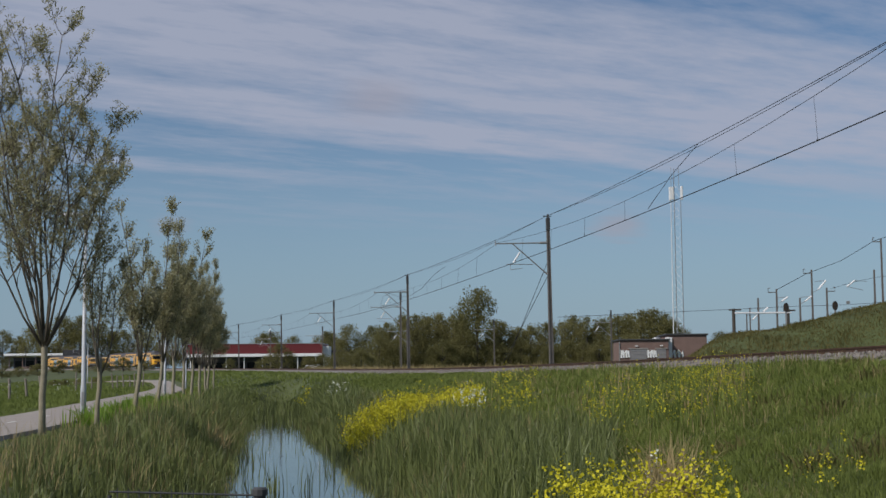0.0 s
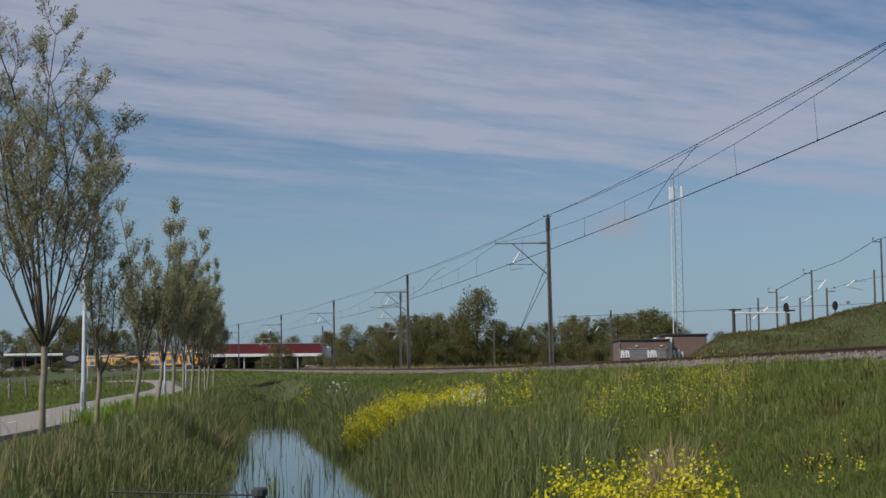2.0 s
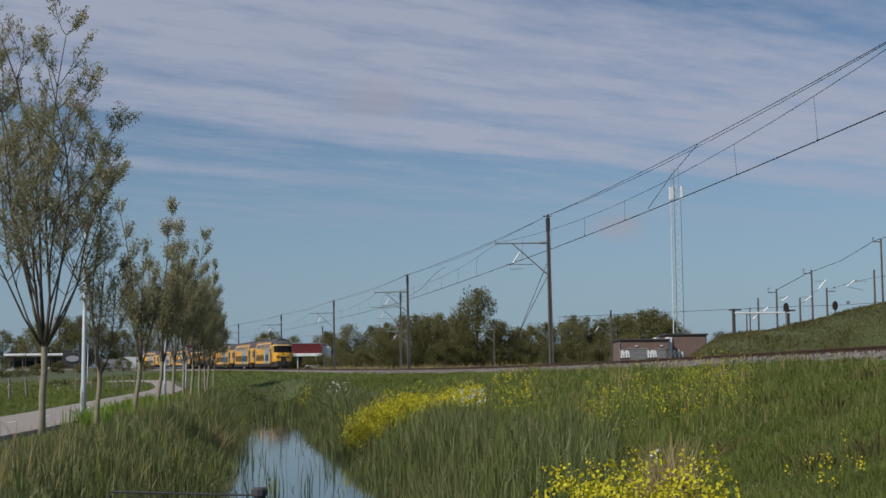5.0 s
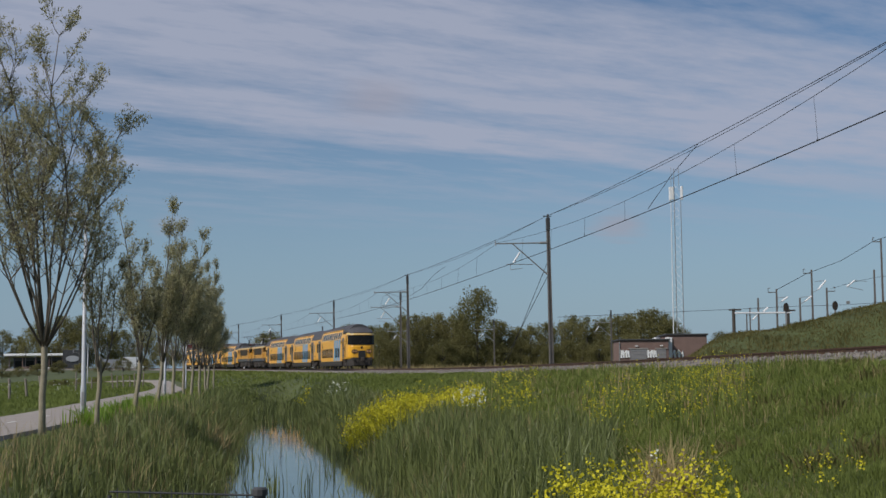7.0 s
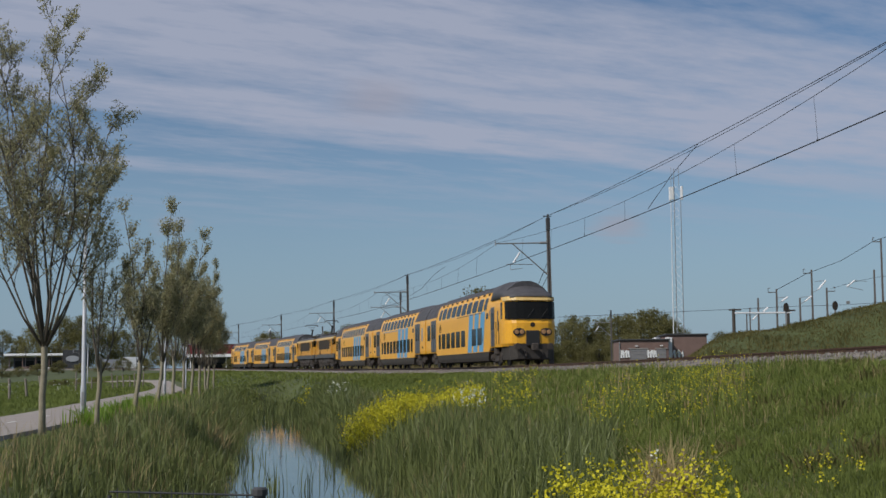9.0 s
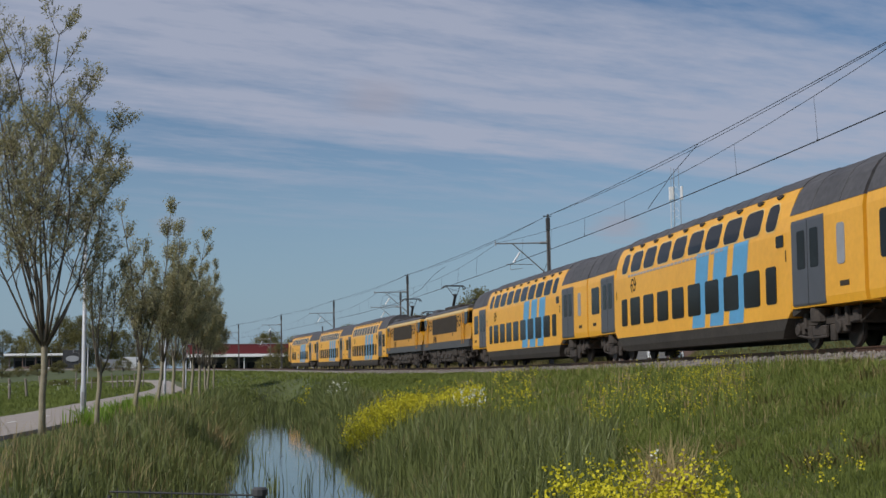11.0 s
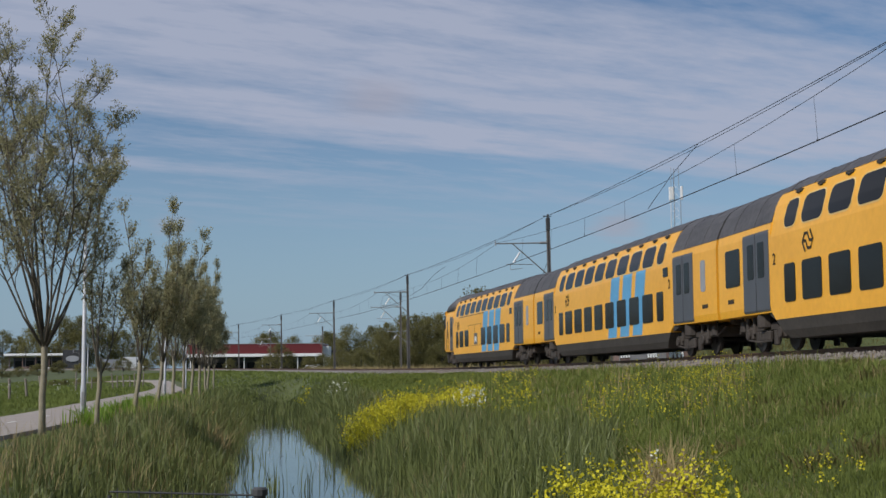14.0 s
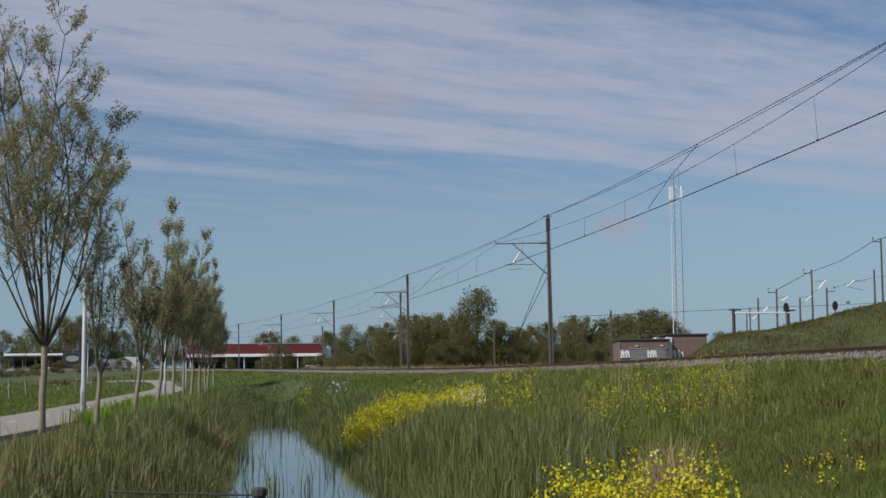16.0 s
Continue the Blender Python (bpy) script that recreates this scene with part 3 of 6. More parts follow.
def skin(side, x0, x1, z0, z1, prof, off, r=0.06, lean=0.0, nz=5):
    """A curved plate on the coach side with rounded corners; lean shifts its top lengthwise."""
    out = []
    for cx, cz, a0 in ((x1 - r, z0 + r, -90), (x1 - r, z1 - r, 0), (x0 + r, z1 - r, 90), (x0 + r, z0 + r, 180)):
        for k in range(4):
            a = radians(a0 + 30 * k)
            out.append((cx + r * math.cos(a), cz + r * math.sin(a)))
    # horizontal bands, so that the plate follows the curve
    zs = np.unique(np.round(np.concatenate([[p[1] for p in out], np.linspace(z0, z1, nz), [q for q in KINKS if z0 < q < z1]]), 5))

    def half(z):
        inset = 0.0
        if z < z0 + r:
            inset = r - math.sqrt(max(0, r * r - (z0 + r - z) ** 2))
        if z > z1 - r:
            inset = r - math.sqrt(max(0, r * r - (z - z1 + r) ** 2))
        return inset

    m = Mesh()
    vs = []
    for z in zs:
        i = half(z)
        s = lean * (z - z0) / (z1 - z0)
        y = prof(z) + off
        vs += [(x0 + i + s, side * y, z), (x1 - i + s, side * y, z)]
    m.add(vs, [(2 * k, 2 * k + 1, 2 * k + 3, 2 * k + 2) for k in range(len(zs) - 1)])
    back = [(x, side * (prof(z) - 0.03), z) for (x, y, z) in vs]
    # rim down to the body
    loop = [2 * k for k in range(len(zs))] + [2 * k + 1 for k in reversed(range(len(zs)))]
    rim = [vs[k] for k in loop] + [back[k] for k in loop]
    n = len(loop)
    m.add(rim, [(k, (k + 1) % n, n + (k + 1) % n, n + k) for k in range(n)])
    return m


WHEEL = Mesh().disc((0, 0, 0), (0, 1, 0), 0.46, 0.13, 22, 0.02).disc((0, 0, 0), (0, 1, 0), 0.49, 0.03, 22, 0.005).disc((0, 0, 0), (0, 1, 0), 0.14, 0.22, 12, 0.02).data("wheel", M_WHEEL)


def bogie(parent, x, base=2.5, heavy=False):
    b = Mesh()
    zf = 0.72 if heavy else 0.66
    for s in (-1, 1):
        b.box((x, s * 1.02, zf), (base + 1.1, 0.16, 0.22 if not heavy else 0.34), 0.03)
        for k in (-1, 1):
            b.box((x + k * base / 2, s * 1.08, 0.50), (0.46, 0.2, 0.34), 0.05)
            b.disc((x + k * base / 2, s * 1.20, 0.48), (0, 1, 0), 0.15, 0.1, 12)
            b.box((x + k * (base / 2 - 0.55), s * 1.10, 0.36), (0.26, 0.10, 0.40), 0.03)
            b.tube([(x + k * (base / 2 + 0.28), s * 1.1, 0.5), (x + k * (base / 2 + 0.28), s * 1.1, 0.95)], 0.08, 8)
            b.tube([(x + k * (base / 2 - 0.28), s * 1.1, 0.5), (x + k * (base / 2 - 0.28), s * 1.1, 0.95)], 0.08, 8)
        b.disc((x, s * 1.12, 0.80), (0, 0, 1), 0.26, 0.36, 12, 0.03)
        b.box((x, s * 1.14, 0.42), (0.8, 0.12, 0.26), 0.04)
        b.tube([(x - base / 2, s * 1.2, 0.34), (x - 0.4, s * 1.22, 0.26), (x + 0.6, s * 1.22, 0.28)], 0.03, 6)
    b.box((x, 0, 0.62), (0.7, 2.0, 0.3), 0.05)
    b.box((x, 0, 0.80), (base + 1.7, 1.2, 0.42), 0.05)
    for s in (-1, 1):
        b.box((x + s * (base / 2 + 0.75), 0, 0.72), (0.3, 2.3, 0.34), 0.05)
        b.tube([(x + s * (base / 2 + 0.9), -1.05, 1.0), (x + s * (base / 2 + 1.0), -1.1, 0.55), (x + s * (base / 2 + 1.3), -0.9, 0.85)], 0.03, 6)
    f = part("bogie", b, M_BOGIE, parent, "grimy brown bogie frame with springs")
    for k in (-1, 1):
        for s in (-1, 1):
            w = part("wheel", WHEEL, None, f)
            w.location = (x + k * base / 2, s * 0.76, 0.47)
        part("axle", Mesh().tube([(x + k * base / 2, -0.75, 0.47), (x + k * base / 2, 0.75, 0.47)], 0.08, 8), M_WHEEL, f)


def letters(text, size):
    cu = bpy.data.curves.new("lettering", "FONT")
    cu.body, cu.size, cu.extrude, cu.align_x, cu.offset = text, size, 0.003, "CENTER", 0.008 * size
    tmp = bpy.data.objects.new("lettering", cu)
    me = bpy.data.meshes.new_from_object(tmp)
    bpy.data.objects.remove(tmp)
    bpy.data.curves.remove(cu)
    me.materials.clear()
    me.materials.append(M_BLACK)
    return me


def lettering(parent, text, size, x, z, side, y):
    ob = part("lettering", letters(text, size), None, parent, "black number")
    ob.matrix_basis = pose(x, side * (y + 0.012), z, 90, 0, 0 if side < 0 else 180)


def emblem(parent, x, z, side, y, s, wide=1.3):
    """Two interlocked dark bars bent to a double arrow, plain."""
    m = Mesh()
    w = 0.075 * s
    for a in (1, -1):
        pts = [(px * a * wide, pz * a) for px, pz in ((-0.26, -0.52), (-0.52, -0.02), (-0.28, 0.38), (0.02, 0.38), (0.17, 0.0), (0.42, -0.02))]
        line = Mesh().tube([(x - side * s * px, 0, z + s * pz * 0.84) for px, pz in pts], w, 6)
        m.add([(vx, side * (y + 0.010) + vy * 0.1, vz) for vx, vy, vz in line.v], line.f)
    part("emblem", m, M_BLACK, parent, "dark plain double-arrow emblem")


def coach_sides(t, lo, hi, nwin, low_near, low_far, first_near, first_far):
    """Windows, panels and vents of both sides. low_near, low_far: which lower windows there are on the -y and +y side;
    first_near, first_far: the window at which the three blue panels begin."""
    pitch = (hi - lo - 0.5) / nwin
    for side in (-1, 1):
        low, first = (low_near, first_near) if side < 0 else (low_far, first_far)
        for k in range(nwin):
            x = lo + 0.25 + pitch * (k + 0.5)
            w = pitch * 0.365
            end = k in (0, nwin - 1)
            x += 0.0 if not end else (pitch * 0.14 if k == 0 else -pitch * 0.14)
            if end:
                w *= 0.6
            if k in low:
                part("lower_window", skin(side, x - w, x + w, 1.20, 2.17, side_y, 0.016, 0.10), M_GLASS, t)
            part("upper_window", skin(side, x - w * 1.08, x + w * 1.08, 3.10, 3.80, side_y, 0.016, 0.22), M_GLASS, t)
            # pale rim: the gleam on the sloping window frames, put into the colour
            part("window_surround", skin(side, x - w * 1.08 - 0.04, x + w * 1.08 + 0.04, 3.06, 3.84, side_y, 0.008, 0.25), M_CREAM, t, "window surround with a pale gleam in its colour")
            part("roof_vent", Mesh().box((x + 0.1, side * (side_y(4.0) + 0.01), 4.0), (0.40, 0.10, 0.08), 0.015).box((x + 0.1, side * (side_y(4.0) + 0.05), 3.96), (0.2, 0.05, 0.05), 0.01), M_SKIRT, t, "small dark roof vent")
        for k in range(3):
            x = lo + 0.25 + pitch * (first + k + 0.5)
            if side < 0:
                part("blue_panel", skin(side, x - 0.26, x + 0.94, 0.82, 3.05, side_y, 0.006, 0.01, lean=0.6), M_BLUE, t, "light blue painted panel")
            else:
                part("blue_panel", skin(side, x - 0.82, x + 0.52, 0.82, 3.05, side_y, 0.006, 0.01, lean=-0.6), M_BLUE, t, "light blue painted panel")
        for xe in ((hi - 0.66) if side < 0 else (lo + 0.66),):
            part("small_window", skin(side, xe - 0.26, xe + 0.26, 2.62, 2.92, side_y, 0.016, 0.05), M_GLASS, t)


def end_door(t, x0, side, wide=1.35):
    d = part("door", skin(side, x0, x0 + wide, 1.05, 3.18, end_y, 0.010, 0.05), M_DOOR, t, "dark grey double door")
    for k in (0.18, 0.58):
        part("door_window", skin(side, x0 + wide * k, x0 + wide * (k + 0.24), 1.95, 2.9, end_y, 0.018, 0.06), M_GLASS, d)
    part("door_seam", Mesh().box((x0 + wide / 2, side * 1.412, 2.1), (0.025, 0.006, 2.1)), M_RUBBER, d)


MID_LEVELS = [0.35, 0.6, 0.95, 2.95, 3.35, 3.75, 4.0, 4.25, 4.45, 4.6]
END_LEVELS = [0.95, 1.1, 3.1, 3.45, 3.8, 4.1, 4.3]


def coach_body(t, L, lo, hi, ends):
    """Yellow shells, grey roof and dark skirt."""
    part("body", hull([0.95, 1.6, 2.95, 3.35, 3.75, 4.0, 4.1], side_y, lo, hi), M_YELLOW, t, "glossy yellow body panel")
    # lower edge and skirt, cut away slantwise towards the bogies
    slab = lambda rows: Mesh().loft([[(lo + i, -w, z), (hi - i, -w, z), (hi - i, w, z), (lo + i, w, z)] for i, w, z in rows])
    part("lower_panel", slab([(0.24, 1.399, 0.79), (0.03, 1.399, 0.955)]), M_YELLOW, t, "glossy yellow body panel")
    part("skirt", slab([(0.95, 1.27, 0.30), (0.62, 1.36, 0.50), (0.26, 1.396, 0.786)]), M_SKIRT, t, "grimy dark skirt")
    r = Mesh()
    up = [4.09, 4.16, 4.25, 4.37, 4.45, 4.54, 4.6]
    pr = lambda z: side_y(z) + 0.012
    ring = [(-pr(z), z) for z in up[:-1]] + [(0.0, 4.61)] + [(pr(z), z) for z in reversed(up[:-1])]
    r.loft([[(x, y, z) for y, z in ring] for x in (lo - 0.02, hi + 0.02)])
    for k in range(int((hi - lo) / 1.6)):
        x = lo + 0.6 + k * 1.6
        r.loft([[(x + a, y * 1.004, z + 0.012) for y, z in ring] for a in (-0.025, 0.025)])
    part("roof", r, M_ROOF, t, "weathered grey roof")
    for a, b, edge in ends:
        part("body", hull([1.0, 1.2, 3.1, 3.35] + ([3.6] if edge > 3.5 else []), end_y, a, b), M_YELLOW, t, "glossy yellow body panel")
        up = [edge, edge + 0.2, 3.9, 4.12, 4.27, 4.38]
        ring = [(-end_y(z) - 0.012, z) for z in up] + [(-0.25, 4.49), (0.25, 4.49)] + [(end_y(z) + 0.012, z) for z in reversed(up)]
        part("roof", Mesh().loft([[(x, y, z) for y, z in ring] for x in (a, b)]), M_ROOF, t, "weathered grey roof hood")
        for k in (0.3, 0.7):
            x = a + (b - a) * k
            part("roof_seam", Mesh().loft([[(x + q, y * 1.006, z + 0.008) for y, z in ring] for q in (-0.02, 0.02)]), M_ROOF, t)
    # sloping hoods between the high middle and the lower ends
    for xe, s in ((hi, 1), (lo, -1)):
        rings = []
        for f in (0, 0.35, 0.7, 1.0):
            top = 4.59 - 0.08 * f * f
            rings.append([(xe + s * 1.7 * f, y * (1.0 - 0.10 * f), 3.6 + (z - 3.6) * (top - 3.6) / 1.0) for y, z in [(-1.26, 3.6), (-1.07, 4.0), (-0.84, 4.25), (-0.5, 4.45), (0, 4.6), (0.5, 4.45), (0.84, 4.25), (1.07, 4.0), (1.26, 3.6)]])
        part("roof_hood", Mesh().loft(rings), M_ROOF, t, "grey sloping roof hood")
        w = Mesh()
        w.loft([[(xe - s * 0.02, y, z) for y, z in ((-1.36, 0.82), (1.36, 0.82), (1.38, 1.1), (-1.38, 1.1))], [(xe + s * 0.45, y, z) for y, z in ((-1.3, 0.95), (1.3, 0.95), (1.36, 1.1), (-1.36, 1.1))]])
        part("step_panel", w, M_SKIRT, t)


def gangway(t, x, s):
    m = Mesh()
    for k in range(4):
        m.box((x + s * (0.05 + k * 0.09), 0, 2.2), (0.05, 1.5, 2.3), 0.02)
        m.box((x + s * (0.09 + k * 0.09), 0, 2.2), (0.05, 1.42, 2.2), 0.02)
    part("gangway", m, M_RUBBER, t, "black rubber gangway bellows")
    c = Mesh().tube([(x - s * 0.2, 0, 0.95), (x + s * 0.35, 0, 0.95)], 0.1, 8)
    for y in (-0.85, 0.85):
        c.disc((x + s * 0.22, y, 1.05), (1, 0, 0), 0.2, 0.06, 14)
    part("coupler", c, M_BOGIE, t)


def middle_coach(num, wide_ends=False, first_class=False):
    L = L_MID
    t = thing("double_deck_coach", Matrix(), "yellow double-deck railway coach with light blue panels", "railway coach", "cars of the train")
    lo, hi = -L / 2 + 4.5, L / 2 - 4.5
    coach_body(t, L, lo, hi, ((-L / 2 + 0.12, lo, 3.35), (hi, L / 2 - 0.12, 3.35)))
    coach_sides(t, lo, hi, 10, range(10), range(10), 5, 4)
    for side in (-1, 1):
        for s in (1, -1):
            end_door(t, hi + 0.14 if s > 0 else lo - 0.14 - 2.05, side, 2.05)
            near_front = s * side < 0 and not wide_ends
            if near_front:
                part("end_window", skin(side, s * (L / 2 - 1.35) - 0.22, s * (L / 2 - 1.35) + 0.22, 1.9, 2.85, end_y, 0.014, 0.10), M_GREYWALL, t, "narrow pale frosted window")
            else:
                part("end_window", skin(side, s * (L / 2 - 1.4) - 0.62, s * (L / 2 - 1.4) + 0.62, 1.85, 2.9, end_y, 0.014, 0.10), M_GLASS, t)
            lettering(t, num, 0.42, s * (L / 2 - 4.76), 2.22, side, 1.40)
            part("number_bar", Mesh().box((s * (L / 2 - 1.2), side * 1.405, 1.45), (0.5, 0.012, 0.12)), M_BLACK, t)
        emblem(t, lo + 2.6 if side < 0 else hi - 2.6, 2.62, side, 1.40, 0.58, 1.15)
        if first_class:
            a, b = (lo + 1.9, hi - 5.0) if side < 0 else (lo + 5.0, hi - 1.9)
            for k in range(26):
                x = a + (b - a) * k / 26
                part("stripe_dash", skin(side, x, x + (b - a) / 26 * 0.72, 2.93, 3.01, side_y, 0.008, 0.01), M_GREYWALL, t, "pale grey dash of a class stripe")
    for s in (-1, 1):
        gangway(t, s * (L / 2 - 0.12), s)
        bogie(t, s * (L / 2 - 3.3))
    return t


def cab_coach():
    """Cab at +x."""
    L = L_CAB
    t = thing("driving_coach", Matrix(), "yellow double-deck driving coach with dark windscreen", "railway coach", "cars of the train")
    lo, hi = -L / 2 + 4.5, L / 2 - 4.25
    front = L / 2 - 1.3
    coach_body(t, L, lo, hi, ((-L / 2 + 0.12, lo, 3.35), (hi, front, 3.6)))
    coach_sides(t, lo, hi, 10, (0, 1, 2, 3, 4, 5, 7, 8), (0, 1, 2, 3, 4, 7, 8, 9), 6, 2)
    notice = part("notice_panel", skin(1, 1.0, 2.0, 1.28, 1.92, side_y, 0.010, 0.03), M_DOOR, t, "grey notice panel with white bars")
    for k in range(3):
        part("bar", Mesh().box((1.3 + 0.22 * k, 1.415, 1.55 + 0.05 * (k % 2)), (0.13, 0.01, 0.3)), M_WHITE, notice)
    part("hatch", skin(1, 0.9, 4.0, 1.15, 2.35, side_y, 0.004, 0.03), M_YELLOW, t)
    # the nose: one rounded outline in plan, carried up from the floor to the roof edge
    half = [(front - 0.02, 1.40), (L / 2 - 0.95, 1.385), (L / 2 - 0.6, 1.33), (L / 2 - 0.34, 1.23), (L / 2 - 0.16, 1.08), (L / 2 - 0.05, 0.85), (L / 2 + 0.0, 0.45)]

    def outline(grow, shift=0.0, first=0):
        pts = [(x + shift + grow * 0.8 * (x > front + 0.1), y + grow) for x, y in half[first:]]
        return [(x, -y) for x, y in pts] + [(x, y) for x, y in reversed(pts)]

    def shell(rows):
        return Mesh().loft([[(x, y, z) for x, y in outline(g, d)] for z, g, d in rows])

    def band(z0, z1, first, grow, lean=0.0):
        a, b, c = outline(grow, 0, first), outline(grow, -lean, first), outline(grow - 0.05, 0, first)
        n = len(a)
        vs = [(x, y, z0) for x, y in a] + [(x, y, z1) for x, y in b] + [(x, y, z0) for x, y in c] + [(x, y, z1) for x, y in c]
        fs = [(k + p, k + 1 + p, k + 1 + q, k + q) for k in range(n - 1) for p, q in ((0, n), (n, 3 * n), (0, 2 * n))]
        return Mesh().add(vs, fs)

    part("cab_shell", shell([(1.0, -0.06, -0.05), (1.15, 0, 0), (2.2, 0.0, 0.02), (2.36, 0, -0.04), (3.3, -0.01, -0.10), (3.62, -0.04, -0.16)]), M_YELLOW, t, "glossy yellow cab shell")
    part("windscreen", band(2.42, 3.34, 2, 0.022, 0.07), M_GLASS, t, "wide dark wrap-around windscreen")
    # cream band standing in for the gleam on the roof edge
    part("brow", band(3.40, 3.60, 1, 0.012, 0.10), M_CREAM, t, "pale painted gleam along the edge above the windscreen")
    for y in (-0.35, 0.38):
        part("wiper", Mesh().tube([(L / 2 + 0.05, y, 2.40), (L / 2 + 0.02, y + 0.42, 2.95)], 0.014, 5), M_RUBBER, t)
    # the domed roof falls towards the front
    r = []
    for f in np.linspace(0, 1, 9):
        x = hi + 0.1 + (L / 2 - 0.30 - hi) * f
        top = 4.6 - 0.86 * max(0, f - 0.20) ** 2.0 / 0.8 ** 2.0
        wy = 1.36 - 0.22 * max(0, f - 0.6) ** 2 / 0.16
        r.append([(x, y * wy, 3.56 + (z - 3.56)) for y, z in [(-1.0, 3.56), (-0.9, 3.6 + (top - 3.6) * 0.45), (-0.66, 3.6 + (top - 3.6) * 0.78), (-0.35, 3.6 + (top - 3.6) * 0.94), (0, top), (0.35, 3.6 + (top - 3.6) * 0.94), (0.66, 3.6 + (top - 3.6) * 0.78), (0.9, 3.6 + (top - 3.6) * 0.45), (1.0, 3.56)]])
    r.append([(L / 2 - 0.14, y * 0.90, 3.56 + (z - 3.56) * 0.45) for x, y, z in r[-1]])
    part("cab_roof", Mesh().loft(r), M_ROOF, t, "dark grey rounded cab roof", True)
    for side in (-1, 1):
        part("cab_window", skin(side, L / 2 - 1.42, L / 2 - 1.08, 2.45, 3.34, lambda z: 1.395, 0.008, 0.08), M_GLASS, t)
        housing = Mesh().tube([(L / 2 - 0.06, side * 0.72, 1.74), (L / 2 + 0.03, side * 0.72, 1.74)], 0.21, 18)
        housing.v = [(x, side * 0.72 + (y - side * 0.72) * 1.5, z) for x, y, z in housing.v]
        part("lamp_housing", housing, M_RUBBER, t)
        lamp = Mesh()
        for k in (-1, 1):
            lamp.disc((L / 2 + 0.035, side * (0.72 + 0.14 * k), 1.74), (1, 0, 0), 0.12, 0.06, 16)
        part("headlight", lamp, M_LAMPGLOW, t, "round headlight pair")
        end_door(t, L / 2 - 4.0, side, 1.0)
        end_door(t, lo - 0.14 - 2.05, side, 2.05)
        if side > 0:
            part("end_window", skin(side, -L / 2 + 1.15, -L / 2 + 1.6, 1.9, 2.85, end_y, 0.014, 0.10), M_GREYWALL, t, "narrow pale frosted window")
        else:
            part("end_window", skin(side, -L / 2 + 0.8, -L / 2 + 2.0, 1.85, 2.9, end_y, 0.014, 0.10), M_GLASS, t)
        emblem(t, lo + 1.6 if side < 0 else hi - 1.75, 2.52, side, 1.40, 0.60, 1.15)
        for x in (L / 2 - 2.45, L / 2 - 1.75):
            part("handrail", Mesh().tube([(x, side * 1.44, 1.15), (x, side * 1.44, 2.35)], 0.018, 6), M_BLACK, t)
        part("crew_window", skin(side, L / 2 - 2.20, L / 2 - 2.0, 1.85, 2.95, end_y, 0.012, 0.08), M_GLASS, t, "narrow upright crew door window")
        pitch = (hi - lo - 0.5) / 10
        a = (lambda q: lo + 0.25 + pitch * q) if side > 0 else (lambda q: hi - 0.25 - pitch * q)
        lettering(t, "2", 0.42, a(9.03) if side > 0 else a(1.0), 1.42, side, 1.40)
        lettering(t, "1", 0.42, a(9.62) if side > 0 else a(0.4), 2.55, side, 1.40)
        part("class_stripe", skin(side, lo + 4.5 * pitch, hi - 1.2 * pitch, 2.985, 3.025, side_y, 0.007, 0.01), M_RAIL, t, "thin brown stripe under the upper windows")
        for x0, x1, z0, z1 in ((lo + 5.05 * pitch, lo + 6.1 * pitch, 1.22, 2.42), (lo + 6.2 * pitch, lo + 7.3 * pitch, 1.22, 2.42)) if side > 0 else ():
            for p0, p1 in (((x0, z0), (x1, z0)), ((x1, z0), (x1, z1)), ((x1, z1), (x0, z1)), ((x0, z1), (x0, z0))):
                part("panel_seam", Mesh().tube([(p0[0], side * 1.402, p0[1]), (p1[0], side * 1.402, p1[1])], 0.010, 4), M_RAIL, t)
        part("step_light", skin(side, hi - 0.10, hi + 0.08, 2.75, 3.05, lambda z: 1.40, 0.014, 0.03), M_GREYDOOR, t, "small grey lamp plate")
    part("emblem", Mesh().disc((L / 2 + 0.02, 0, 2.12), (1, 0, 0), 0.13, 0.02, 12, 0.004), M_BLACK, t, "small dark emblem")
    part("gangplate", Mesh().box((L / 2 + 0.02, 0, 1.42), (0.12, 0.72, 0.80), 0.03), M_RUBBER, t, "black coupling recess")
    ap = Mesh()
    ap.loft([[(L / 2 - 1.6, y, z) for y, z in ((-1.25, 0.3), (1.25, 0.3), (1.3, 1.05), (-1.3, 1.05))], [(L / 2 - 0.4, y, z) for y, z in ((-1.1, 0.30), (1.1, 0.30), (1.18, 1.12), (-1.18, 1.12))], [(L / 2 - 0.02, y, z) for y, z in ((-0.8, 0.35), (0.8, 0.35), (0.85, 1.12), (-0.85, 1.12))]])
    part("apron", ap, M_SKIRT, t, "black front apron")
    cp = Mesh().tube([(L / 2 - 0.2, 0, 0.95), (L / 2 + 0.5, 0, 0.95)], 0.13, 10)
    cp.box((L / 2 + 0.5, 0, 0.95), (0.3, 0.36, 0.4), 0.05)
    for y in (-0.86, 0.86):
        cp.tube([(L / 2 - 0.1, y, 0.98), (L / 2 + 0.31, y, 0.98)], 0.09, 10)
        cp.disc((L / 2 + 0.33, y, 0.98), (1, 0, 0), 0.18, 0.05, 16)
        cp.tube([(L / 2 + 0.05, y * 0.5, 0.8), (L / 2 + 0.25, y * 0.5, 0.5), (L / 2 + 0.1, y * 0.4, 0.35)], 0.03, 6)
    part("coupler", cp, M_BOGIE, t, "black coupler and buffers")
    gangway(t, -L / 2 + 0.12, -1)
    bogie(t, L / 2 - 3.3, 2.5)
    bogie(t, -L / 2 + 3.3)
    return t


